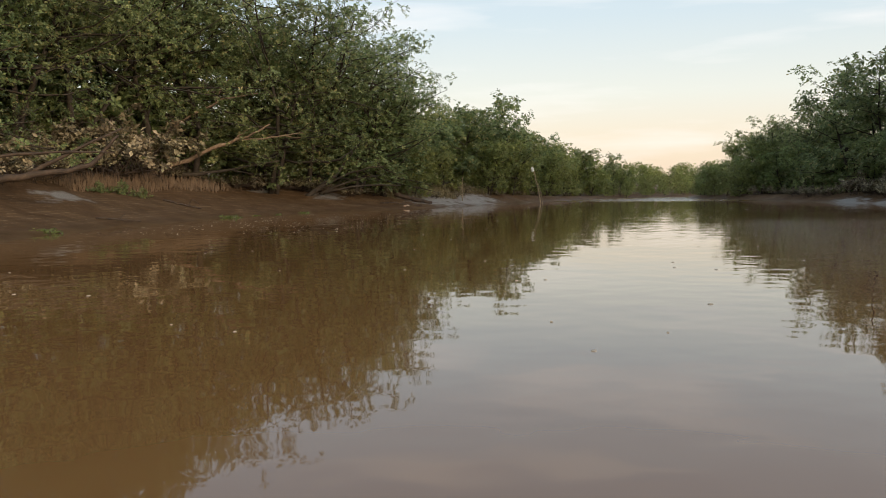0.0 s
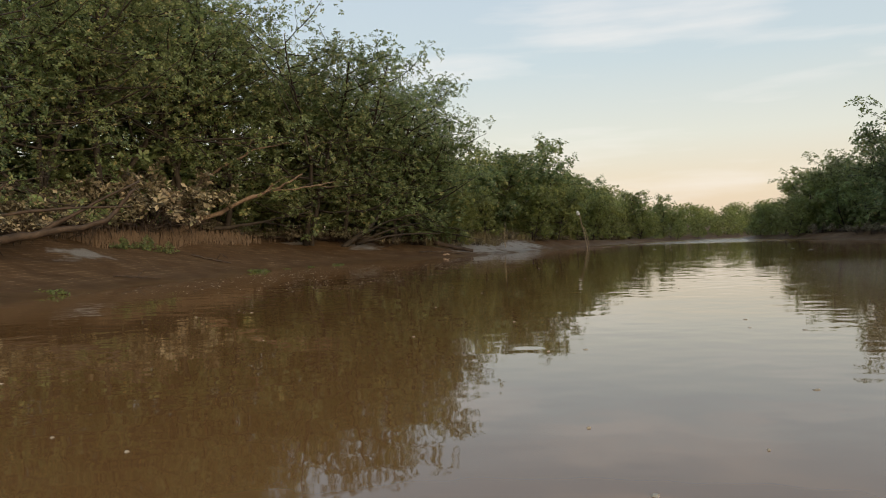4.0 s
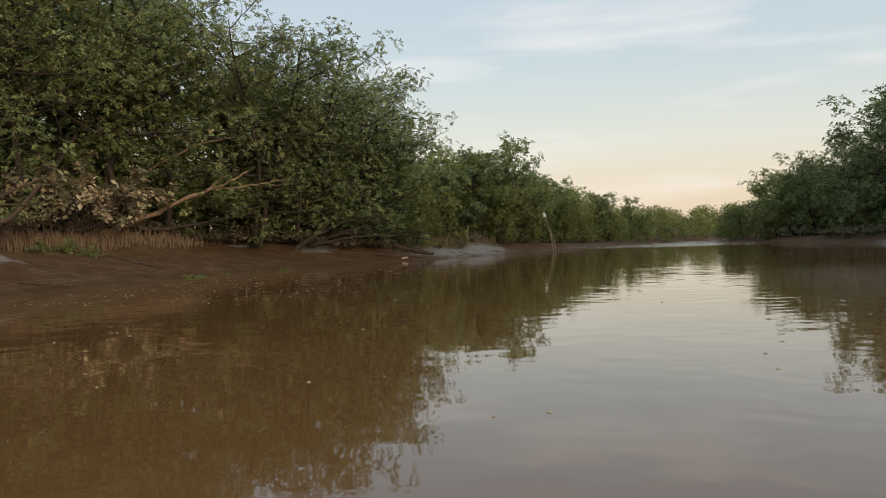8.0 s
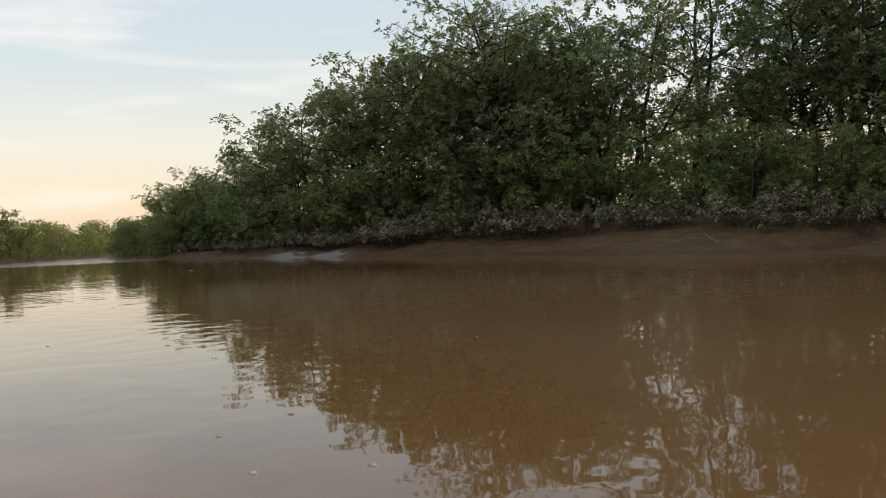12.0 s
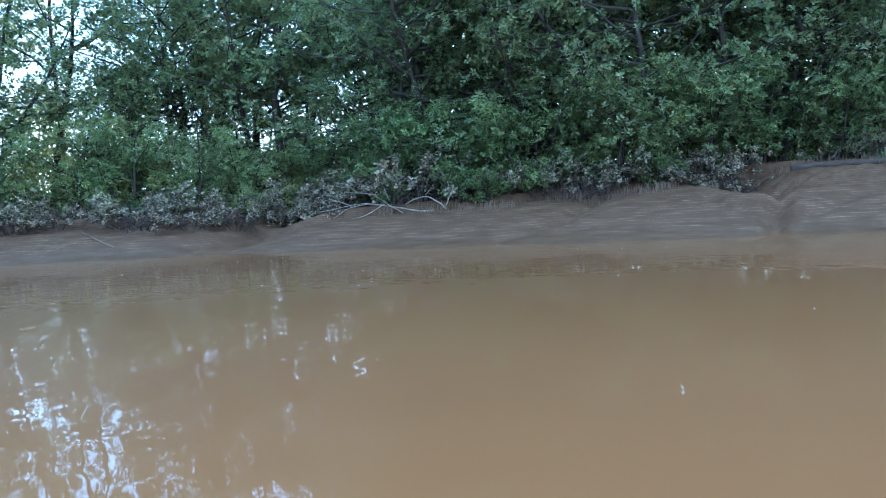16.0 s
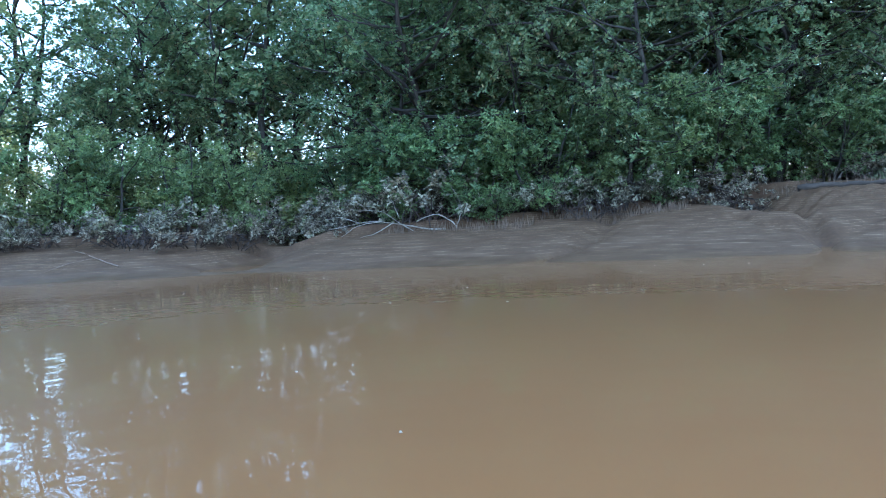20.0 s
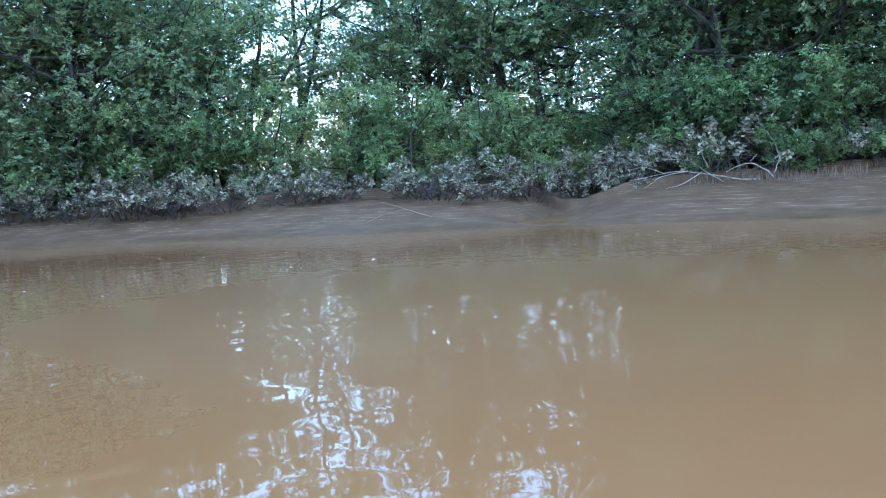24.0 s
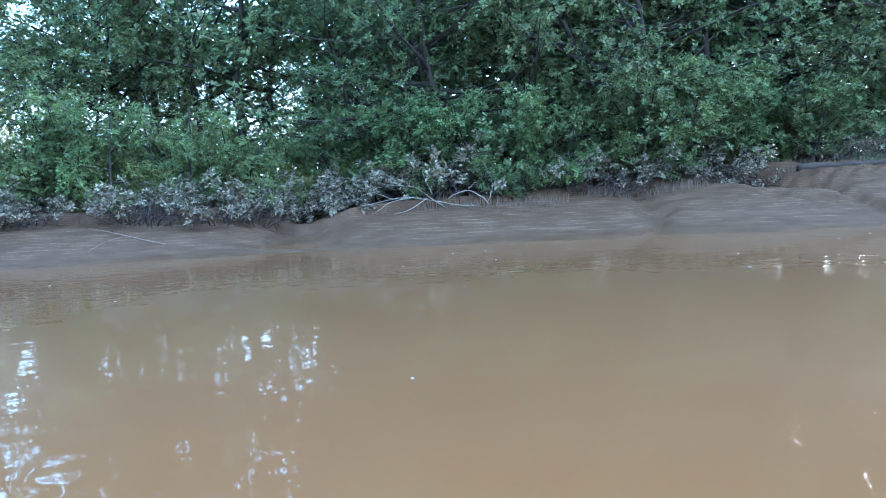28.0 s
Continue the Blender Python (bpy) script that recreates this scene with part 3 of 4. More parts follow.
T_LABEL = "tall dark green mangrove tree on the river bank"
THIN_LABEL = "slender mangrove tree with sky showing between its boughs"
BUSHY_LABEL = "bushy young mangrove with bright green leaves"
SHRUB_LABEL = "mangrove shrub with leaves coated in grey mud"
FAR_LABEL = "green riverside tree further up the river"


def along(ys, xs, y, d, sign):
    return float(np.interp(y, ys, xs)) + sign * d


def row(kinds, places, side, label, group, jitter=0.06, lean=0.0):
    """Trees at (y along the river, metres back from the water's edge, size)."""
    ys, xs, sign = (R_Y, R_X, 1) if side == "right" else (L_Y, L_X, -1)
    for i, (y, d, s) in enumerate(places):
        plant(kinds[i % len(kinds)], USED, along(ys, xs, y, d, sign), y, label, "tree", group, size=s * rng.uniform(1 - jitter, 1 + jitter), tilt=(0, -sign * lean))


def corners(me):
    v = np.empty(len(me.vertices) * 3, np.float32)
    me.vertices.foreach_get("co", v)
    f = np.empty(len(me.loops), np.int32)
    me.loops.foreach_get("vertex_index", f)
    return v.reshape(-1, 3), f.reshape(-1, 4)


def thicket(name, places, label, wood_label):
    """Deep woods where no tree can be told from the next: all crowns in one mesh, all trunks in another."""
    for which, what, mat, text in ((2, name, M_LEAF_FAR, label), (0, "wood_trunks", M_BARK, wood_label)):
        vs, fs, base = [], [], 0
        r = np.random.default_rng(len(places))
        for x, y, s in places:
            v, f = corners(FAR_MESHES[r.integers(4)][which])
            if which == 2:  # fewer, larger leaves
                v = v.reshape(-1, 4, 3)[::5]
                v = (v[:, :1] + (v - v[:, :1]) * (2.0 if y > 92 or s < 0.35 else 1.8)).reshape(-1, 3)
                f = np.arange(len(v)).reshape(-1, 4)
            a, s = r.uniform(0, 6.28), s * r.uniform(0.86, 1.16)
            turn = np.array([[np.cos(a), -np.sin(a), 0], [np.sin(a), np.cos(a), 0], [0, 0, r.uniform(0.92, 1.08)]])
            vs.append(v @ turn.T * s + np.array([x, y, ground_z(x, y) - 0.05]))
            fs.append(f + base)
            base += len(v)
        tagged(new(what, mesh_np(what, np.vstack(vs), np.vstack(fs), mat, which == 0)), text, "woods", kind="stuff")


# right bank: front row, second row, thin trees round the gaps, and the wood behind
row(FRONT, ((-4, 20.5, 1.75), (1, 21, 1.75), (6, 20, 1.75), (10.5, 18.5, 1.75), (15, 17, 1.75), (19.5, 15.5, 1.75), (24, 14.5, 1.65), (27.5, 15, 1.35), (50.3, 9.5, 1.55), (53, 10, 1.52)),
    "right", T_LABEL, "trees along the far bank")
row(FULL, ((-16, 20, 1.4), (-10, 19.5, 1.4), (57, 8, 1.32), (60.5, 7.5, 1.19), (64, 6.5, 1.10), (67.5, 6, 1.03), (71, 6, 0.88), (74.5, 5.5, 0.8), (78, 5.5, 0.74), (81.5, 5.5, 0.7), (85, 5.5, 0.62)),
    "right", T_LABEL, "trees along the far bank")
row(FULL, ((-13, 28, 2.0), (-5, 28, 2.0), (3, 28, 2.0), (8.5, 26, 2.0), (13, 25, 2.0), (18, 23.5, 1.95), (22.5, 22, 1.9), (27, 23, 1.8), (28.7, 18, 1.35), (34.6, 19, 1.25), (38.5, 19, 0.85), (44, 21, 1.15), (42, 16, 0.95), (29, 30, 0.95), (33.5, 31, 0.8), (38, 30, 0.95), (42.5, 30, 0.9), (51.5, 14, 1.35), (55, 9.5, 1.32), (48.8, 11, 1.2), (55.5, 13, 1.5), (59, 14, 1.25), (63, 12, 1.2), (67, 11, 1.1), (72, 10.5, 0.95), (77, 10, 0.82)),
    "right", T_LABEL, "trees along the far bank")
# first two are added behind the wood to break the sun's glint on water
row(THIN, ((-9, 30, 2.1), (-4, 27, 2.2), (0, 34, 1.6), (12, 33, 1.6), (21, 30, 1.6), (29.5, 19, 1.45), (31, 26, 2.1), (34, 18.5, 1.75), (35.5, 27, 2.15), (37, 21, 1.6), (41, 25, 2.05), (45, 29, 2.1), (43.6, 25, 1.5), (51.5, 24, 1.7), (47, 11, 1.4), (48.5, 15, 1.3), (51.5, 14.5, 1.2), (50, 17, 1.5),
           (54.5, 25, 1.4), (63, 21, 1.15)), "right", THIN_LABEL, "trees along the far bank", 0.08)
deep = [(along(R_Y, R_X, y, 36 + 4 * (i % 2), 1), y, 0.72 if 28 < y < 58 else 1.1 if y >= 58 else 1.6) for i, y in enumerate(np.arange(-20, 80, 3.4))]
deep += [(along(R_Y, R_X, y, float(np.interp(y, R_Y, R_W)) + 14 + 2 * (i % 2), 1), y, 0.42) for i, y in enumerate(np.arange(-18, 66, 2.6))]
deep += [(along(R_Y, R_X, y, float(np.interp(y, R_Y, R_W)) + 3.8 + 2.2 * (i % 2), 1), y, 0.30) for i, y in enumerate(np.arange(-14, 66, 1.4))]
deep += [(along(R_Y, R_X, y, float(np.interp(y, R_Y, R_W)) + 8 + 1.5 * (i % 2), 1), y, 0.42) for i, y in enumerate(np.arange(33, 62, 1.6))]
deep += [(along(R_Y, R_X, y, 23 + 3 * (i % 3), 1), y, 0.5) for i, y in enumerate(np.arange(26, 66, 1.6))]
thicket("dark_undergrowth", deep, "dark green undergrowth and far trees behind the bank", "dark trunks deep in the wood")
row(BUSHY, ((-8, 17, 1.0), (-2, 18.5, 1.05), (3, 19, 1.1), (8, 17.5, 1.0), (11, 17, 1.1), (14, 15.3, 1.15), (17, 13.5, 1.15), (20, 12.6, 1.15), (23, 12, 1.1), (26, 12.5, 1.05), (28.2, 13.6, 0.95),
            (34, 13.5, 0.95), (36, 12.5, 1.05), (38.5, 11.2, 1.05), (41, 10.8, 1.1), (44, 9.5, 1.1), (47, 8.3, 1.1), (50, 7.2, 1.1), (53, 6.4, 1.1), (56.5, 6, 1.1), (60, 5, 1.05), (63.5, 4.8, 1.0),
            (67, 4.6, 0.95), (71, 4.4, 0.9), (75, 4.2, 0.85), (79, 4.0, 0.75)), "right", BUSHY_LABEL, "bushy mangroves", 0.1)
row(BUSHY, [(y, float(np.interp(y, R_Y, R_W)) + 9 + 2 * (i % 2), 0.9) for i, y in enumerate(range(-10, 34, 5))], "right", BUSHY_LABEL, "bushy mangroves", 0.12)
for i, y in enumerate(np.arange(12, 62, 1.0)):
    w = float(np.interp(y, R_Y, R_W))
    thin = 0.84 if y > 32 else 0.85 if y < 20 else 1.0
    if 28.4 < y < 31.6 or 36.6 < y < 38.2 or rng.random() < 0.08:
        continue
    if rng.random() < 0.16:
        plant(BUSHY[i % 4], USED, along(R_Y, R_X, y, w + rng.uniform(0.2, 1.6), 1), y, BUSHY_LABEL, "tree", "bushy mangroves", size=rng.uniform(0.30, 0.42))
    plant(SHRUB[i % 6], USED, along(R_Y, R_X, y, w + rng.uniform(-0.5, 1.6) + (3.2 if 26 < y < 28.5 else 2.0 if 20.5 < y <= 26 else -1.0 if y > 32 else -0.2), 1), y, SHRUB_LABEL, "shrub", "mud-coated shrubs", size=thin * rng.uniform(0.7, 1.2) * (1.0 + 0.32 * math.sin(y * 1.15) * math.sin(y * 0.41 + 1)), tilt=(0, -0.12))

for y, d, s in ((28.9, 11.6, 0.9), (29.9, 12.2, 1.0), (31.0, 12.0, 0.85), (31.9, 10.8, 0.8)):
    plant(SHRUB[int(y) % 6], USED, along(R_Y, R_X, y, d, 1), y, SHRUB_LABEL, "shrub", "mud-coated shrubs", size=s, tilt=(0, -0.3))

row(HIGH, ((41, 20, 1.35),), "right", T_LABEL, "trees along the far bank")
row(HIGH, [(y, 27.5 + 2 * (i % 2), 2.5) for i, y in enumerate((0.5, 5, 10, 14.5, 19, 23.5, 27.5))], "right", T_LABEL, "trees along the far bank")

# left bank
row(FRONT, ((3, 9, 1.4), (7.5, 8.5, 1.4), (12, 8.5, 1.35), (16.5, 8.5, 1.35), (21, 8.6, 1.35), (25.5, 8.8, 1.3)),
    "left", T_LABEL, "trees along the near bank", lean=0.06)
row(HIGH, ((29.5, 9.0, 1.35), (34, 9.2, 1.5), (38.2, 8.4, 1.6)), "left", T_LABEL, "trees along the near bank", lean=0.08)
row(OPEN, ((42.0, 7.6, 1.5), (45.4, 6.2, 1.35), (49.0, 6.6, 1.32)), "left", T_LABEL, "trees along the near bank", 0.02, 0.16)
row(FRONT, ((50.6, 4.8, 1.18), (53.4, 4.0, 1.24)), "left", T_LABEL, "trees along the near bank", 0.02, 0.08)
row(FULL, ((52.3, 7.0, 1.16), (55.2, 5.6, 0.96), (50, 9, 1.2), (5, 15, 1.45), (14, 15, 1.45), (23, 15, 1.4), (28, 13.5, 1.35), (32, 15, 1.4), (36.5, 13, 1.62), (40, 14, 1.65), (41.5, 11, 1.2), (44.5, 10.5, 1.2), (46.6, 7.6, 1.08), (49.4, 7.0, 0.94), (48, 11, 1.1)), "left", T_LABEL, "trees along the near bank")
row(FULL, ((9, 21, 1.4), (18, 21, 1.4), (27, 20, 1.4), (33.5, 20, 1.4), (39.5, 19.5, 1.35), (45, 18, 1.2)), "left", T_LABEL, "trees along the near bank")
row(BUSHY, [(y, 11.5 + 2.5 * (i % 2), 0.85) for i, y in enumerate(np.arange(8, 54, 4.2))], "left", BUSHY_LABEL, "bushy mangroves", 0.12)
deep = [(along(L_Y, L_X, y, 27 + 5 * (i % 2), -1), y, 1.1) for i, y in enumerate(range(0, 58, 4))]
deep += [(along(L_Y, L_X, y, 13 + 3 * (i % 3), -1), y, 0.40) for i, y in enumerate(np.arange(4, 56, 2.0))]
deep += [(along(L_Y, L_X, y, 10.4 + 1.3 * (i % 3), -1), y, 0.30) for i, y in enumerate(np.arange(6, 54, 0.9))]
deep += [(along(L_Y, L_X, y, 17 + 3 * (i % 3), -1), y, 0.58) for i, y in enumerate(np.arange(4, 58, 1.5))]
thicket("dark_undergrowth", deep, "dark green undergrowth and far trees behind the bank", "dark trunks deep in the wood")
for y, d in ((14, 6.6), (16, 6.2), (18, 6.4), (19.6, 6.0), (21, 6.5), (22.6, 6.2), (24.2, 7.0), (26.0, 6.8), (27.5, 7.4), (29.2, 7.2), (31.5, 7.8), (33.4, 8.0), (35.2, 7.8), (37.0, 8.2)):
    plant(SHRUB[rng.integers(6)], USED, along(L_Y, L_X, y, d, -1), y, SHRUB_LABEL, "shrub", "mud-coated shrubs", size=rng.uniform(0.95, 1.3) if y < 32 else rng.uniform(1.55, 1.8), tilt=(0, 0.15))
for y in np.arange(38.4, 53, 0.95):
    plant(SHRUB[rng.integers(6)], USED, along(L_Y, L_X, y, float(np.interp(y, (38, 46, 53), (8.2, 7.4, 5.4))) + rng.uniform(-0.4, 0.8), -1), y, SHRUB_LABEL, "shrub", "mud-coated shrubs", size=rng.uniform(0.40, 0.62), tilt=(0, 0.1))

# further up the river
EMERGENT = [tree_thing("riverside_tree", tree_parts(56 + i, 8.8, 2.5, 100, 48, 0.24, 0.24, 1, 0.66, twigs=1, sides=3)) for i in range(2)]
row(EMERGENT, ((64.6, 4.5, 1.12), (73.1, 4.5, 1.14), (77.6, 5.5, 1.0), (84, 5, 0.88), (92, 5, 0.84), (97, 5, 0.66)), "left", "tall dark tree standing above the riverside trees", "trees up the river", 0.03)
up_river = [(y + rng.uniform(-1, 1), (d + rng.uniform(-0.8, 0.8)) * (1 if y < 62 else 0.7), s * float(np.interp(y, (56, 72, 80, 90, 97), (0.76, 0.88, 0.85, 0.76, 0.62))))
            for y in np.arange(55.5, 97, 2.8) for d, s in ((4.2, 0.72), (8.5, 0.98), (13.5, 1.12), (20, 1.2))]
row(FAR, up_river, "left", FAR_LABEL, "trees up the river", 0.15)
row(FAR, [(y, d, s * float(np.interp(y, (77, 92), (1.35, 0.95)))) for y in np.arange(77, 92, 2.4) for d, s in ((1.0, 0.36), (4.2, 0.55), (9, 0.65))], "right", FAR_LABEL, "trees up the river", 0.15)
deep = []
for x in np.arange(-16, 50, 2.1):
    for d, k in ((0.8, 0.28), (4.5, 0.38), (9, 0.46), (14, 0.50), (19, 0.52)):
        deep.append((x, float(np.interp(x, L_X[12:], L_Y[12:])) + d + rng.uniform(-1, 1) + 4 * (x < -6), k))
thicket("far_woods", deep, "far green woods where the river bends away", "dark trunks of the far woods")
for y in np.arange(-10, 7.4, 0.85):
    plant(SHRUB[rng.integers(6)], USED, along(R_Y, R_X, y, rng.uniform(16.0, 18.2), 1), y, SHRUB_LABEL, "shrub", "mud-coated shrubs", size=rng.uniform(0.48, 0.82))
for y in np.arange(50, 84, 2.3):
    plant(SHRUB[rng.integers(6)], USED, along(L_Y, L_X, y, rng.uniform(3.0, 5.0) * (1 if y < 66 else 0.7), -1), y, SHRUB_LABEL, "shrub", "mud-coated shrubs", size=rng.uniform(0.25, 0.42))
for y in np.arange(62, 76, 2.2):
    plant(SHRUB[rng.integers(6)], USED, along(R_Y, R_X, y, rng.uniform(1.8, 3.0), 1), y, SHRUB_LABEL, "shrub", "mud-coated shrubs", size=rng.uniform(0.4, 0.6))


# ---- driftwood, roots and small things ----


def wood(name, limbs, material, label, category, sides=7, base="stem", rest="twig"):
    """A piece of wood from limbs of (points, thick end, thin end): the first is the stem, the others its branches."""
    root = empty(name, limbs[0][0][0])
    r = np.random.default_rng(len(label) + len(limbs))
    for i, (pts, r0, r1) in enumerate(limbs):
        pts = np.asarray(pts, float)
        k = max(8, 3 * len(pts))
        u = np.linspace(0, len(pts) - 1, k)
        line = np.stack([np.interp(u, np.arange(len(pts)), pts[:, c]) for c in range(3)], -1)
        smooth = line.copy()
        smooth[1:-1] = (line[:-2] + 2 * line[1:-1] + line[2:]) / 4
        smooth[1:-1] += r.normal(0, min(r0, 0.06) * 0.35, (k - 2, 3))
        rad = np.linspace(r0, r1, k) * r.uniform(0.86, 1.14, k)
        part(base if i == 0 else rest, mesh_np(name, *(lambda v, f: (v - np.array(limbs[0][0][0]), f))(*tubes([(smooth, rad)], sides if i == 0 else 5)), material, True), root)
    return tagged(root, label, category)


def on(x, y, up=0.0):
    return (x, y, max(ground_z(x, y), 0.0) + up)


# left bank: the long leaning limb and the trunks under the leaves
wood("leaning_trunk", [([on(-27.0, 38.4, -0.1), (-26.4, 38.6, 2.05), (-25.55, 39.0, 2.56), (-24.6, 39.4, 2.88), (-23.4, 40.0, 3.59), (-22.2, 40.6, 4.0), (-21.2, 41.0, 4.41), (-20.6, 41.3, 4.85)], 0.20, 0.035),
                       ([(-22.2, 40.6, 4.0), (-21.3, 41.1, 4.05), (-20.2, 41.6, 4.18), (-19.0, 42.0, 4.4)], 0.075, 0.02), ([(-22.5, 40.4, 3.9), (-22.0, 40.7, 4.3), (-21.6, 40.9, 4.65)], 0.06, 0.02),
                       ([(-19.9, 41.7, 4.22), (-19.4, 41.9, 4.1), (-18.9, 42.0, 4.15)], 0.03, 0.01)],
     M_LIMB, "pale leaning mangrove trunk reaching over the mud", "trunk", base="trunk", rest="branch")
wood("leaning_trunk", [([on(-27.4, 38.4, -0.2), (-25.8, 39.0, 4.3), (-24.4, 39.5, 5.26), (-23.5, 40.0, 5.8), (-22.8, 40.3, 6.26), (-22.0, 40.7, 6.35), (-21.1, 41.0, 6.51)], 0.09, 0.02),
                       ([(-23.2, 40.1, 5.95), (-22.9, 40.2, 6.7), (-22.5, 40.4, 7.3)], 0.045, 0.015)], M_LIMB, "pale bare bough rising through the leaves", "trunk", base="trunk", rest="branch")
wood("fallen_trunk", [([on(-26.6, 40.0, 0.1), (-24.6, 41.1, 2.2), (-22.5, 42.2, 2.6), (-20.8, 42.7, 2.9)], 0.13, 0.03), ([(-23.5, 41.7, 2.4), (-22.3, 42.0, 2.2), (-21.2, 42.4, 2.1)], 0.05, 0.015)],
     M_BARK, "dark half-fallen trunk under the leaves", "trunk", base="trunk", rest="branch")
wood("fallen_trunk", [([on(-22.6, 21.2, 0.1), (-21.4, 22.4, 1.6), (-20.5, 23.2, 1.8), (-19.1, 24.4, 2.05), (-18.7, 24.7, 2.6), (-18.3, 25.0, 3.2)], 0.17, 0.04),
                      ([(-20.6, 23.2, 1.8), (-19.6, 23.9, 2.5), (-18.2, 25.1, 3.45)], 0.09, 0.03), ([(-22.2, 21.9, 2.3), (-20.2, 23.2, 2.55), (-18.4, 24.9, 2.6)], 0.07, 0.02),
                      ([(-21.6, 22.2, 1.6), (-21.9, 22.0, 2.6), (-21.2, 22.5, 3.4)], 0.10, 0.04)],
     M_ROT, "dark fallen mangrove trunk with bare boughs", "trunk", base="trunk", rest="branch")
wood("leaning_trunk", [([on(-21.0, 46.5, -0.2), (-19.6, 47.6, 1.9), (-18.8, 48.4, 3.2), (-18.2, 49.0, 4.5)], 0.16, 0.06), ([(-20.0, 47.2, 1.6), (-18.0, 48.4, 2.5), (-16.2, 49.2, 2.7)], 0.07, 0.02),
                       ([on(-20.2, 47.4, 0.2), (-18.2, 48.6, 1.5), (-15.9, 50.0, 1.45)], 0.09, 0.03), ([on(-20.6, 47.8, 0.1), (-18.6, 49.2, 1.9), (-17.0, 50.4, 2.2)], 0.07, 0.02)],
     M_BARK, "dark mangrove trunk with arching roots and boughs", "trunk", base="trunk", rest="root")
wood("driftwood_log", [([on(-25.0, 44.2, 0.12), on(-23.6, 46.2, 0.16), on(-22.3, 48.2, 0.14), on(-21.4, 49.4, 0.12)], 0.10, 0.18), ([on(-21.6, 49.0, 0.15), on(-20.9, 49.8, 0.3), on(-20.4, 50.2, 0.2)], 0.28, 0.16)],
     M_ROT, "rotten log with a broken root end on the mud", "log", base="stem", rest="root_end")
wood("driftwood_log", [([on(-17.4, 53.2, 0.30), on(-16.2, 53.5, 0.16), on(-14.9, 53.8, 0.08)], 0.16, 0.12), ([on(-17.4, 53.2, 0.35), on(-17.6, 53.4, 0.7)], 0.06, 0.02)],
     M_ROT, "dark waterlogged log lying at the water's edge", "log")
wood("driftwood_branch", [([on(-22.3, 33.6, 0.06), on(-21.6, 34.0, 0.06), on(-20.9, 34.6, 0.05)], 0.05, 0.03), ([on(-21.4, 34.2, 0.08), on(-21.2, 34.3, 0.42), on(-20.9, 34.4, 0.25)], 0.035, 0.015)],
     M_ROT, "short driftwood branch stuck in the mud", "branch")
wood("driftwood_branch", [([on(-19.5, 25.2, 0.04), on(-18.9, 25.9, 0.07), on(-18.5, 26.4, 0.05)], 0.03, 0.015), ([on(-19.0, 25.8, 0.06), on(-18.9, 26.1, 0.3)], 0.02, 0.008)],
     M_ROT, "thin dark branch lying on wet mud", "branch")

# right bank: bleached branches, a log on the crest, twigs
wood("dead_branch", [([on(31.5, 23.7, 0.0), (31.2, 24.4, 1.05), (30.9, 25.1, 1.25), (30.3, 26.5, 1.5), (29.5, 28.1, 1.2)], 0.036, 0.010),
                     ([(30.9, 24.9, 1.0), (30.6, 25.6, 1.5), (30.4, 26.0, 1.85), (29.9, 27.2, 2.0)], 0.024, 0.007), ([(30.4, 26.2, 1.45), (30.0, 27.0, 1.3), (29.8, 27.6, 0.9)], 0.024, 0.008),
                     ([(30.6, 25.6, 1.4), (30.2, 26.2, 1.0), (29.9, 26.9, 0.8)], 0.024, 0.008), ([(30.7, 25.4, 1.55), (30.7, 25.7, 2.3)], 0.024, 0.008), ([(30.1, 26.9, 1.42), (29.6, 27.5, 1.7), (29.3, 28.0, 1.6)], 0.020, 0.006),
                     ([(30.2, 26.6, 1.9), (29.9, 26.9, 2.3), (29.7, 27.4, 2.4)], 0.016, 0.006)],
     M_DEAD, "bleached bare dead branch lying over the mud", "branch", base="stem", rest="branch")
wood("dead_branch", [([on(31.5, 23.2, 0.0), (31.5, 23.3, 1.25), (31.3, 24.0, 1.72), (31.0, 24.8, 1.35)], 0.034, 0.016), ([(31.5, 23.2, 1.2), (31.7, 23.0, 1.75), (31.6, 23.1, 2.2), (31.5, 23.4, 2.8)], 0.024, 0.008),
                     ([(31.3, 24.0, 1.7), (31.2, 23.7, 1.95)], 0.024, 0.012)], M_DEAD, "bleached crooked dead branch standing in the mud", "branch", base="stem", rest="branch")
wood("dead_branch", [([on(25.3, 36.6, 0.10), on(24.7, 35.7, 0.10), on(24.0, 34.6, 0.08), on(23.2, 33.1, 0.02)], 0.010, 0.022), ([on(24.1, 34.8, 0.08), on(22.9, 34.9, 0.10), on(21.6, 34.8, 0.03)], 0.014, 0.006),
                     ([on(24.5, 35.4, 0.1), on(24.1, 35.3, 0.3)], 0.014, 0.006)], M_LIMB, "thin bleached branch on the wet mud slope", "branch", base="stem", rest="branch")
wood("driftwood_log", [([on(35.2, 9.7, 0.07), on(35.3, 8.6, 0.08), on(35.2, 7.4, 0.06), on(35.0, 6.2, 0.05), on(34.8, 4.8, 0.02)], 0.17, 0.10), ([on(35.2, 8.2, 0.3), on(35.4, 8.0, 0.55)], 0.06, 0.03)], M_LOG, "long brown log lying along the crest of the bank", "log")
wood("driftwood_branch", [([on(19.5, 60.0, 0.5), on(17.5, 59.0, 0.45), on(15.6, 58.2, 0.25)], 0.03, 0.05), ([on(17.8, 59.1, 0.45), on(16.8, 59.5, 0.6)], 0.02, 0.01)], M_DEAD, "grey branch hanging over the mud", "branch", base="stem", rest="branch")
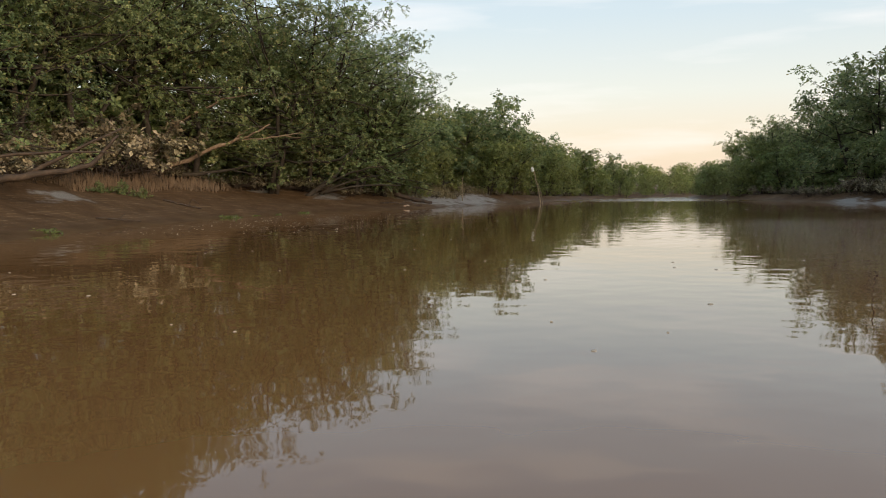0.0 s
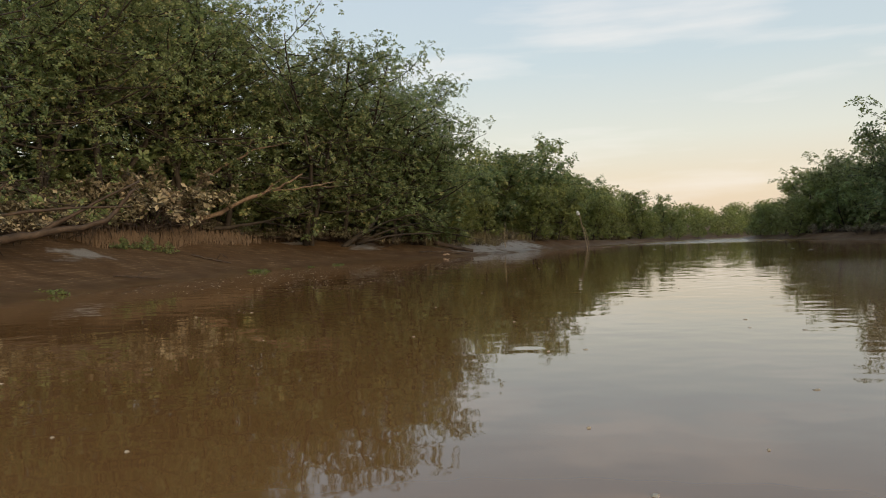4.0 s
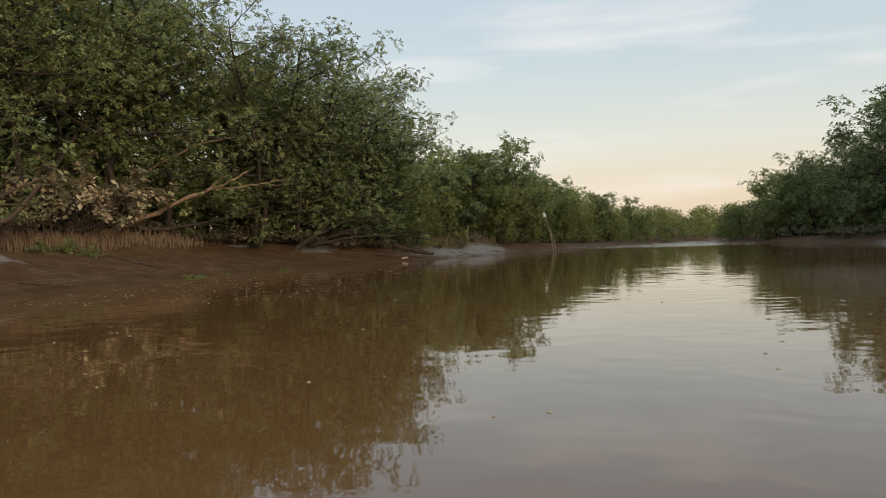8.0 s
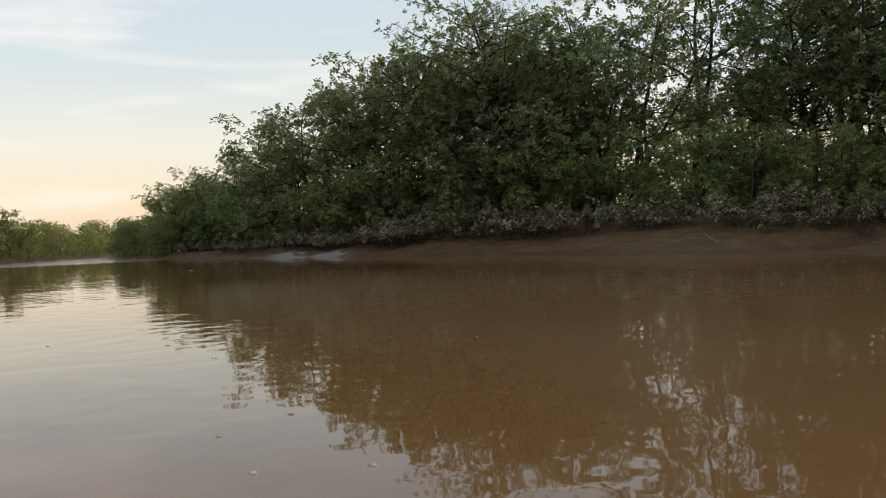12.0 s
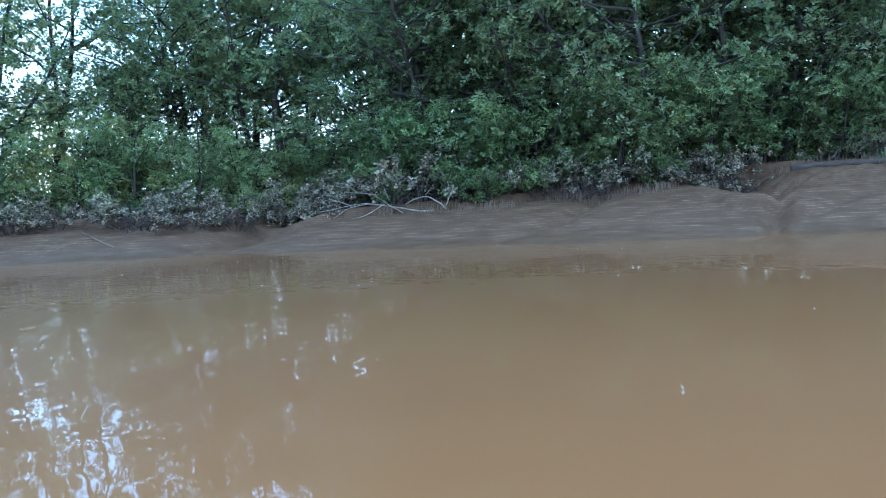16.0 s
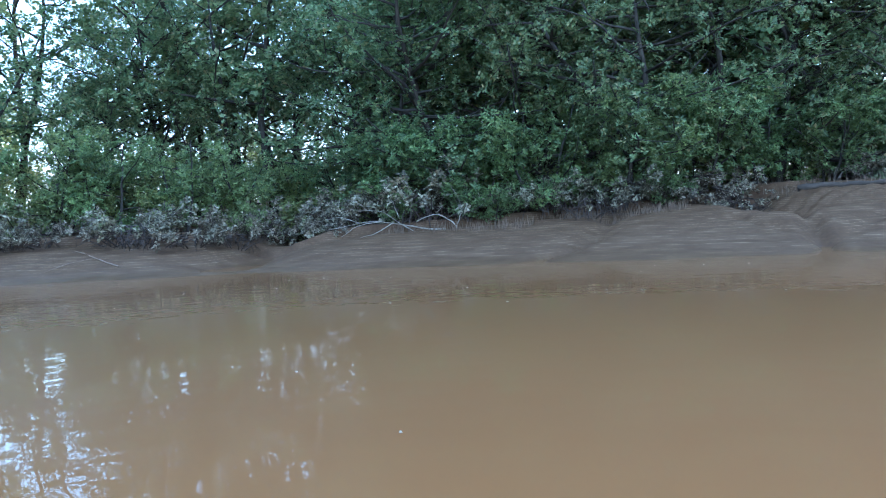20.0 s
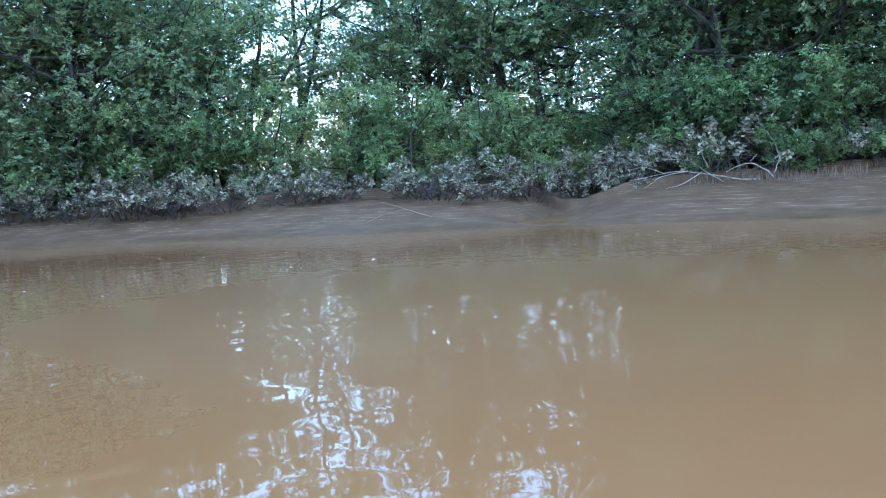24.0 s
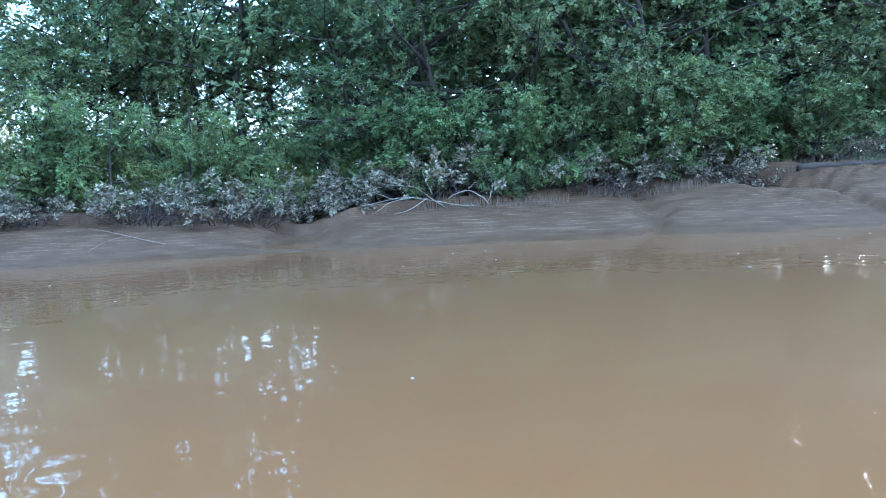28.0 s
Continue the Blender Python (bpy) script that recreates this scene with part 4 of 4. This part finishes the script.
wood("leaning_trunk", [([on(24.8, 50.0, 0.0), (23.8, 51.0, 3.2), (22.4, 52.6, 5.4), (21.2, 53.8, 7.4), (20.4, 54.6, 8.8)], 0.12, 0.03), ([(22.8, 52.2, 4.8), (21.8, 52.2, 5.8), (21.0, 52.2, 6.2)], 0.05, 0.015), ([(23.6, 51.2, 3.5), (22.2, 51.0, 4.0)], 0.05, 0.012)],
     M_DEAD, "pale leaning trunk among the leaves", "trunk", base="trunk", rest="branch")

# marker pole in the shallows with a white jug upside down on its top
M_POLE = rough_mat("weathered_bamboo", [(0.25, (0.17, 0.12, 0.07)), (0.55, (0.28, 0.21, 0.13)), (0.8, (0.38, 0.31, 0.21))], 5.0, 0.7, 0.3)
M_JUG = rough_mat("white_plastic", [(0.3, (0.62, 0.60, 0.55)), (0.7, (0.78, 0.76, 0.70))], 6.0, 0.45, 0.1)
pole = wood("marker_pole", [([(-8.72, 63.8, -0.8), (-9.05, 63.9, 1.0), (-9.45, 64.0, 2.65)], 0.05, 0.035), ([(-8.6, 63.85, -0.8), (-8.82, 63.9, 0.7), (-9.1, 63.95, 1.6)], 0.03, 0.02)],
            M_POLE, "leaning bamboo marker pole with a white jug on top", "marker pole", base="pole", rest="brace")
bm = bmesh.new()
prof = [(0.0, 0.0), (0.12, 0.0), (0.15, 0.04), (0.15, 0.26), (0.12, 0.33), (0.05, 0.37), (0.05, 0.42), (0.0, 0.42)]
rings = [[bm.verts.new((r0 * math.cos(a * math.pi / 6), r0 * math.sin(a * math.pi / 6), z)) for a in range(12)] for r0, z in prof[1:-1]]
for lo, hi in zip(rings, rings[1:]):
    for a in range(12):
        bm.faces.new((lo[a], lo[(a + 1) % 12], hi[(a + 1) % 12], hi[a]))
bm.faces.new(rings[0][::-1])
bm.faces.new(rings[-1])
me = bpy.data.meshes.new("jug")
bm.to_mesh(me)
bm.free()
me.materials.append(M_JUG)
jug = part("jug", me, pole, "white plastic jug")
jug.location = Vector((-9.47, 64.0, 2.5)) - pole.location
jug.rotation_euler = (0.1, -0.28, 0)
jug.scale = (0.78, 0.78, 0.85)
M_CAP = rough_mat("faded_cap", [(0.3, (0.20, 0.16, 0.12)), (0.7, (0.34, 0.29, 0.22))], 8.0, 0.6, 0.1)
part("cap", mesh_np("cap", *tubes([([(0, 0, 0.40), (0, 0, 0.42), (0, 0, 0.45)], (0.058, 0.06, 0.056))], 12), M_CAP, True), jug, "dull plastic screw cap")

# breathing roots
def spikes(name, places, tall, thick, material, label):
    x, y = places[:, 0], places[:, 1]
    k = len(x)
    r = np.random.default_rng(k)
    z = land(x, y) - 0.05
    h = r.uniform(*tall, k)
    tip = np.stack([x + r.normal(0, 0.05, k), y + r.normal(0, 0.05, k), z + h], -1)
    vs = []
    for a in (0.0, 2.1, 4.2):
        vs.append(np.stack([x + thick * np.cos(a), y + thick * np.sin(a), z], -1))
    for a in (0.0, 2.1, 4.2):
        vs.append(tip + np.array([0.45 * thick * np.cos(a), 0.45 * thick * np.sin(a), 0]))
    v = np.stack(vs, 1).reshape(-1, 3)
    b = np.arange(k)[:, None] * 6
    f = np.concatenate(
        [b + np.array([[0, 1, 4, 3]]), b + np.array([[1, 2, 5, 4]]), b + np.array([[2, 0, 3, 5]])])
    return tagged(new(name, mesh_np(name, v, f, material)), label, "breathing roots", kind="stuff")


def strew(r, count, ys, sign, y0, y1, d0, d1):
    y = r.uniform(y0, y1, count)
    e = np.interp(y, ys[0], ys[1])
    return np.stack([e + sign * r.uniform(d0, d1, count), y], -1)


r = np.random.default_rng(21)
spikes("breathing_roots", np.vstack([strew(r, 1300, (L_Y, L_X), -1, 29, 41, 4.8, 6.8), strew(r, 1000, (L_Y, L_X), -1, 16, 44, 6.4, 9.5)]), (0.2, 0.55), 0.018, M_SPIKE, "tan spiky breathing roots rising from the mud")
spikes("breathing_roots", np.vstack([strew(r, 500, (R_Y, R_X), 1, 14, 20, 10.8, 13.5), strew(r, 350, (R_Y, R_X), 1, 20, 26, 8.0, 10.5), strew(r, 300, (R_Y, R_X), 1, 3, 12, 13, 16)]), (0.12, 0.4), 0.014, M_SPIKE, "short muddy breathing roots on the bank")


def blades(name, places, tall, wide, material, label):
    """Grass: bent blades in tufts."""
    r = np.random.default_rng(len(places))
    k = len(places)
    p = np.stack([places[:, 0], places[:, 1], land(places[:, 0], places[:, 1]) - 0.03], -1)
    h, a = (r.uniform(*tall, k) * (0.72 + 0.28 * np.sin(p[:, 1] * 2.1 + 1.7 * np.sin(p[:, 0] * 1.9))))[:, None], r.uniform(0, 6.28, k)
    out = np.stack([np.cos(a), np.sin(a), 0 * a], -1)
    sd = np.stack([-np.sin(a), np.cos(a), 0 * a], -1) * wide
    up = np.array([[0, 0, 1.0]])
    mid = p + up * h * 0.6 + out * h * 0.12
    top = p + up * h * r.uniform(0.75, 1.0, (k, 1)) + out * h * r.uniform(0.2, 0.8, (k, 1))
    v = np.stack([p - sd, p + sd, mid + sd * 0.8, mid - sd * 0.8, top + sd * 0.15, top - sd * 0.15], 1).reshape(-1, 3)
    b = np.arange(k)[:, None] * 6
    f = np.concatenate([b + np.array([[0, 1, 2, 3]]), b + np.array([[3, 2, 4, 5]])])
    return tagged(new(name, mesh_np(name, v, f, material)), label, "grass", kind="stuff")


tufts = strew(r, 260, (R_Y, R_X), 1, -12, 6.5, 14.5, 18.5)
blades("bank_grass", np.repeat(tufts, 26, axis=0) + r.normal(0, 0.22, (260 * 26, 2)), (0.22, 0.70), 0.014, M_GRASS, "grey-green mud-splashed grass along the crest")
tufts = np.vstack([strew(r, 110, (L_Y, L_X), -1, 57, 76, 3.0, 5.4), strew(r, 190, (L_Y, L_X), -1, 53, 64, 3.6, 6.4)])
blades("bank_grass", np.repeat(tufts, 24, axis=0) + r.normal(0, 0.25, (300 * 24, 2)), (0.35, 1.0), 0.014, M_DRY, "dry pale grass along the foot of the trees")

# stake, stranded litter and short driftwood on the near bank
wood("wooden_stake", [([on(-13.9, 58.6, -0.4), on(-13.95, 58.65, 0.8), on(-13.9, 58.7, 1.75)], 0.035, 0.028)], M_POLE, "thin weathered wooden stake standing in the mud", "stake", base="pole")
wood("driftwood_branch", [([on(-17.2, 49.6, 0.05), on(-16.5, 50.1, 0.12), on(-15.7, 50.6, 0.08), on(-14.9, 51.4, 0.04)], 0.035, 0.02), ([on(-16.6, 50.0, 0.1), on(-16.5, 49.8, 0.32)], 0.025, 0.012), ([on(-16.0, 50.4, 0.1), on(-15.8, 50.9, 0.26)], 0.02, 0.01)],
     M_ROT, "dark driftwood branch stranded at the water's edge", "branch")
M_LITTER = rough_mat("faded_plastic", [(0.3, (0.46, 0.25, 0.15)), (0.6, (0.62, 0.48, 0.36)), (0.8, (0.70, 0.64, 0.55))], 3.0, 0.6, 0.3)
u, w = np.meshgrid(np.linspace(-1, 1, 9), np.linspace(-1, 1, 6), indexing="ij")
crumple = 0.10 + 0.07 * np.sin(u * 4.1 + w * 2.0) * np.cos(w * 3.3 - u) - 0.09 * np.maximum(np.abs(u), np.abs(w)) ** 3
gi, gj = np.meshgrid(np.arange(8), np.arange(5), indexing="ij")
gk = (gi * 6 + gj).ravel()
quads = np.stack([gk, gk + 6, gk + 7, gk + 1], -1)
sheet = np.stack([0.34 * u + 0.05 * np.sin(w * 3), 0.17 * w + 0.03 * np.sin(u * 5), crumple], -1).reshape(-1, 3)
litter = new("plastic_bag", mesh_np("plastic_bag", np.vstack([sheet, sheet - np.array([0, 0, 0.02])]), np.vstack([quads, quads[:, ::-1] + 54]), M_LITTER, True))
litter.location, litter.rotation_euler = on(-15.6, 50.2, 0.03), (0.1, -0.1, 0.5)
litter.scale = (0.55, 0.55, 0.55)
tagged(litter, "crumpled faded orange and white plastic bag on the mud", "litter")

# small green seedlings on the mud
SEED = tree_thing("mangrove_seedling", tree_parts(80, 0.9, 0.5, 26, 30, 0.12, 0.10, 1, 0.2, material=M_LEAF, bark=M_ROT))
for x, y, s in ((-23.2, 31.5, 1.0), (-22.6, 32.2, 0.8), (-23.5, 30.4, 0.8)):
    plant(SEED, USED, x, y, "small green mangrove seedling on the mud", "seedling", "seedlings on the mud", size=s)

# green floating weed at the edge, and flecks of foam on the water
WEED = tree_thing("water_weed", tree_parts(90, 0.22, 0.28, 16, 9, 0.10, 0.0, 1, 0.10, material=M_LEAF_BRIGHT, bark=M_LEAF_BRIGHT))
for x, y, s in ((-18.9, 33.6, 1.1), (-18.6, 37.8, 0.6), (-18.2, 40.2, 0.7), (-17.6, 20.4, 1.0), (-18.9, 36.2, 0.5)):
    ob = plant(WEED, USED, x, y, "small clump of green weed stranded at the water's edge", "water plant", "stranded weed", size=s)
    ob.location.z = max(ob.location.z, -0.02)
M_FOAM = rough_mat("foam_fleck", [(0.3, (0.26, 0.22, 0.16)), (0.7, (0.42, 0.37, 0.30))], 20.0, 0.8, 0.2)
r = np.random.default_rng(33)
pts = np.vstack([np.stack([r.uniform(-17.0, -8.0, 330), r.uniform(20, 38, 330)], -1), np.stack([r.uniform(-10, 19, 90), r.uniform(6, 34, 90)], -1), np.stack([r.uniform(-8, 5, 40), r.uniform(40, 85, 40)], -1)])
size = r.uniform(0.012, 0.030, len(pts))
size[-40:] *= 3
ang = np.linspace(0, 2 * np.pi, 6, endpoint=False)
lobe = r.uniform(0.6, 1.3, (len(pts), 6))
rim = np.stack([pts[:, :1] + size[:, None] * lobe * np.cos(ang), pts[:, 1:] + size[:, None] * lobe * np.sin(ang)], -1)
low = np.concatenate([rim, np.full((*rim.shape[:2], 1), 0.0)], -1)
top = np.concatenate([rim * 0.6 + pts[:, None] * 0.4, np.full((*rim.shape[:2], 1), 0.008)], -1)
v = np.concatenate([low, top], 1).reshape(-1, 3)
b = np.arange(len(pts))[:, None] * 12
f = np.concatenate([b + np.array([[j, (j + 1) % 6, 6 + (j + 1) % 6, 6 + j]]) for j in range(6)] + [b + np.array([[6, 7, 8, 9]]), b + np.array([[6, 9, 10, 11]])])
tagged(new("foam_flecks", mesh_np("foam_flecks", v, f, M_FOAM)), "pale flecks of foam and leaf floating on the water", "foam", kind="stuff")
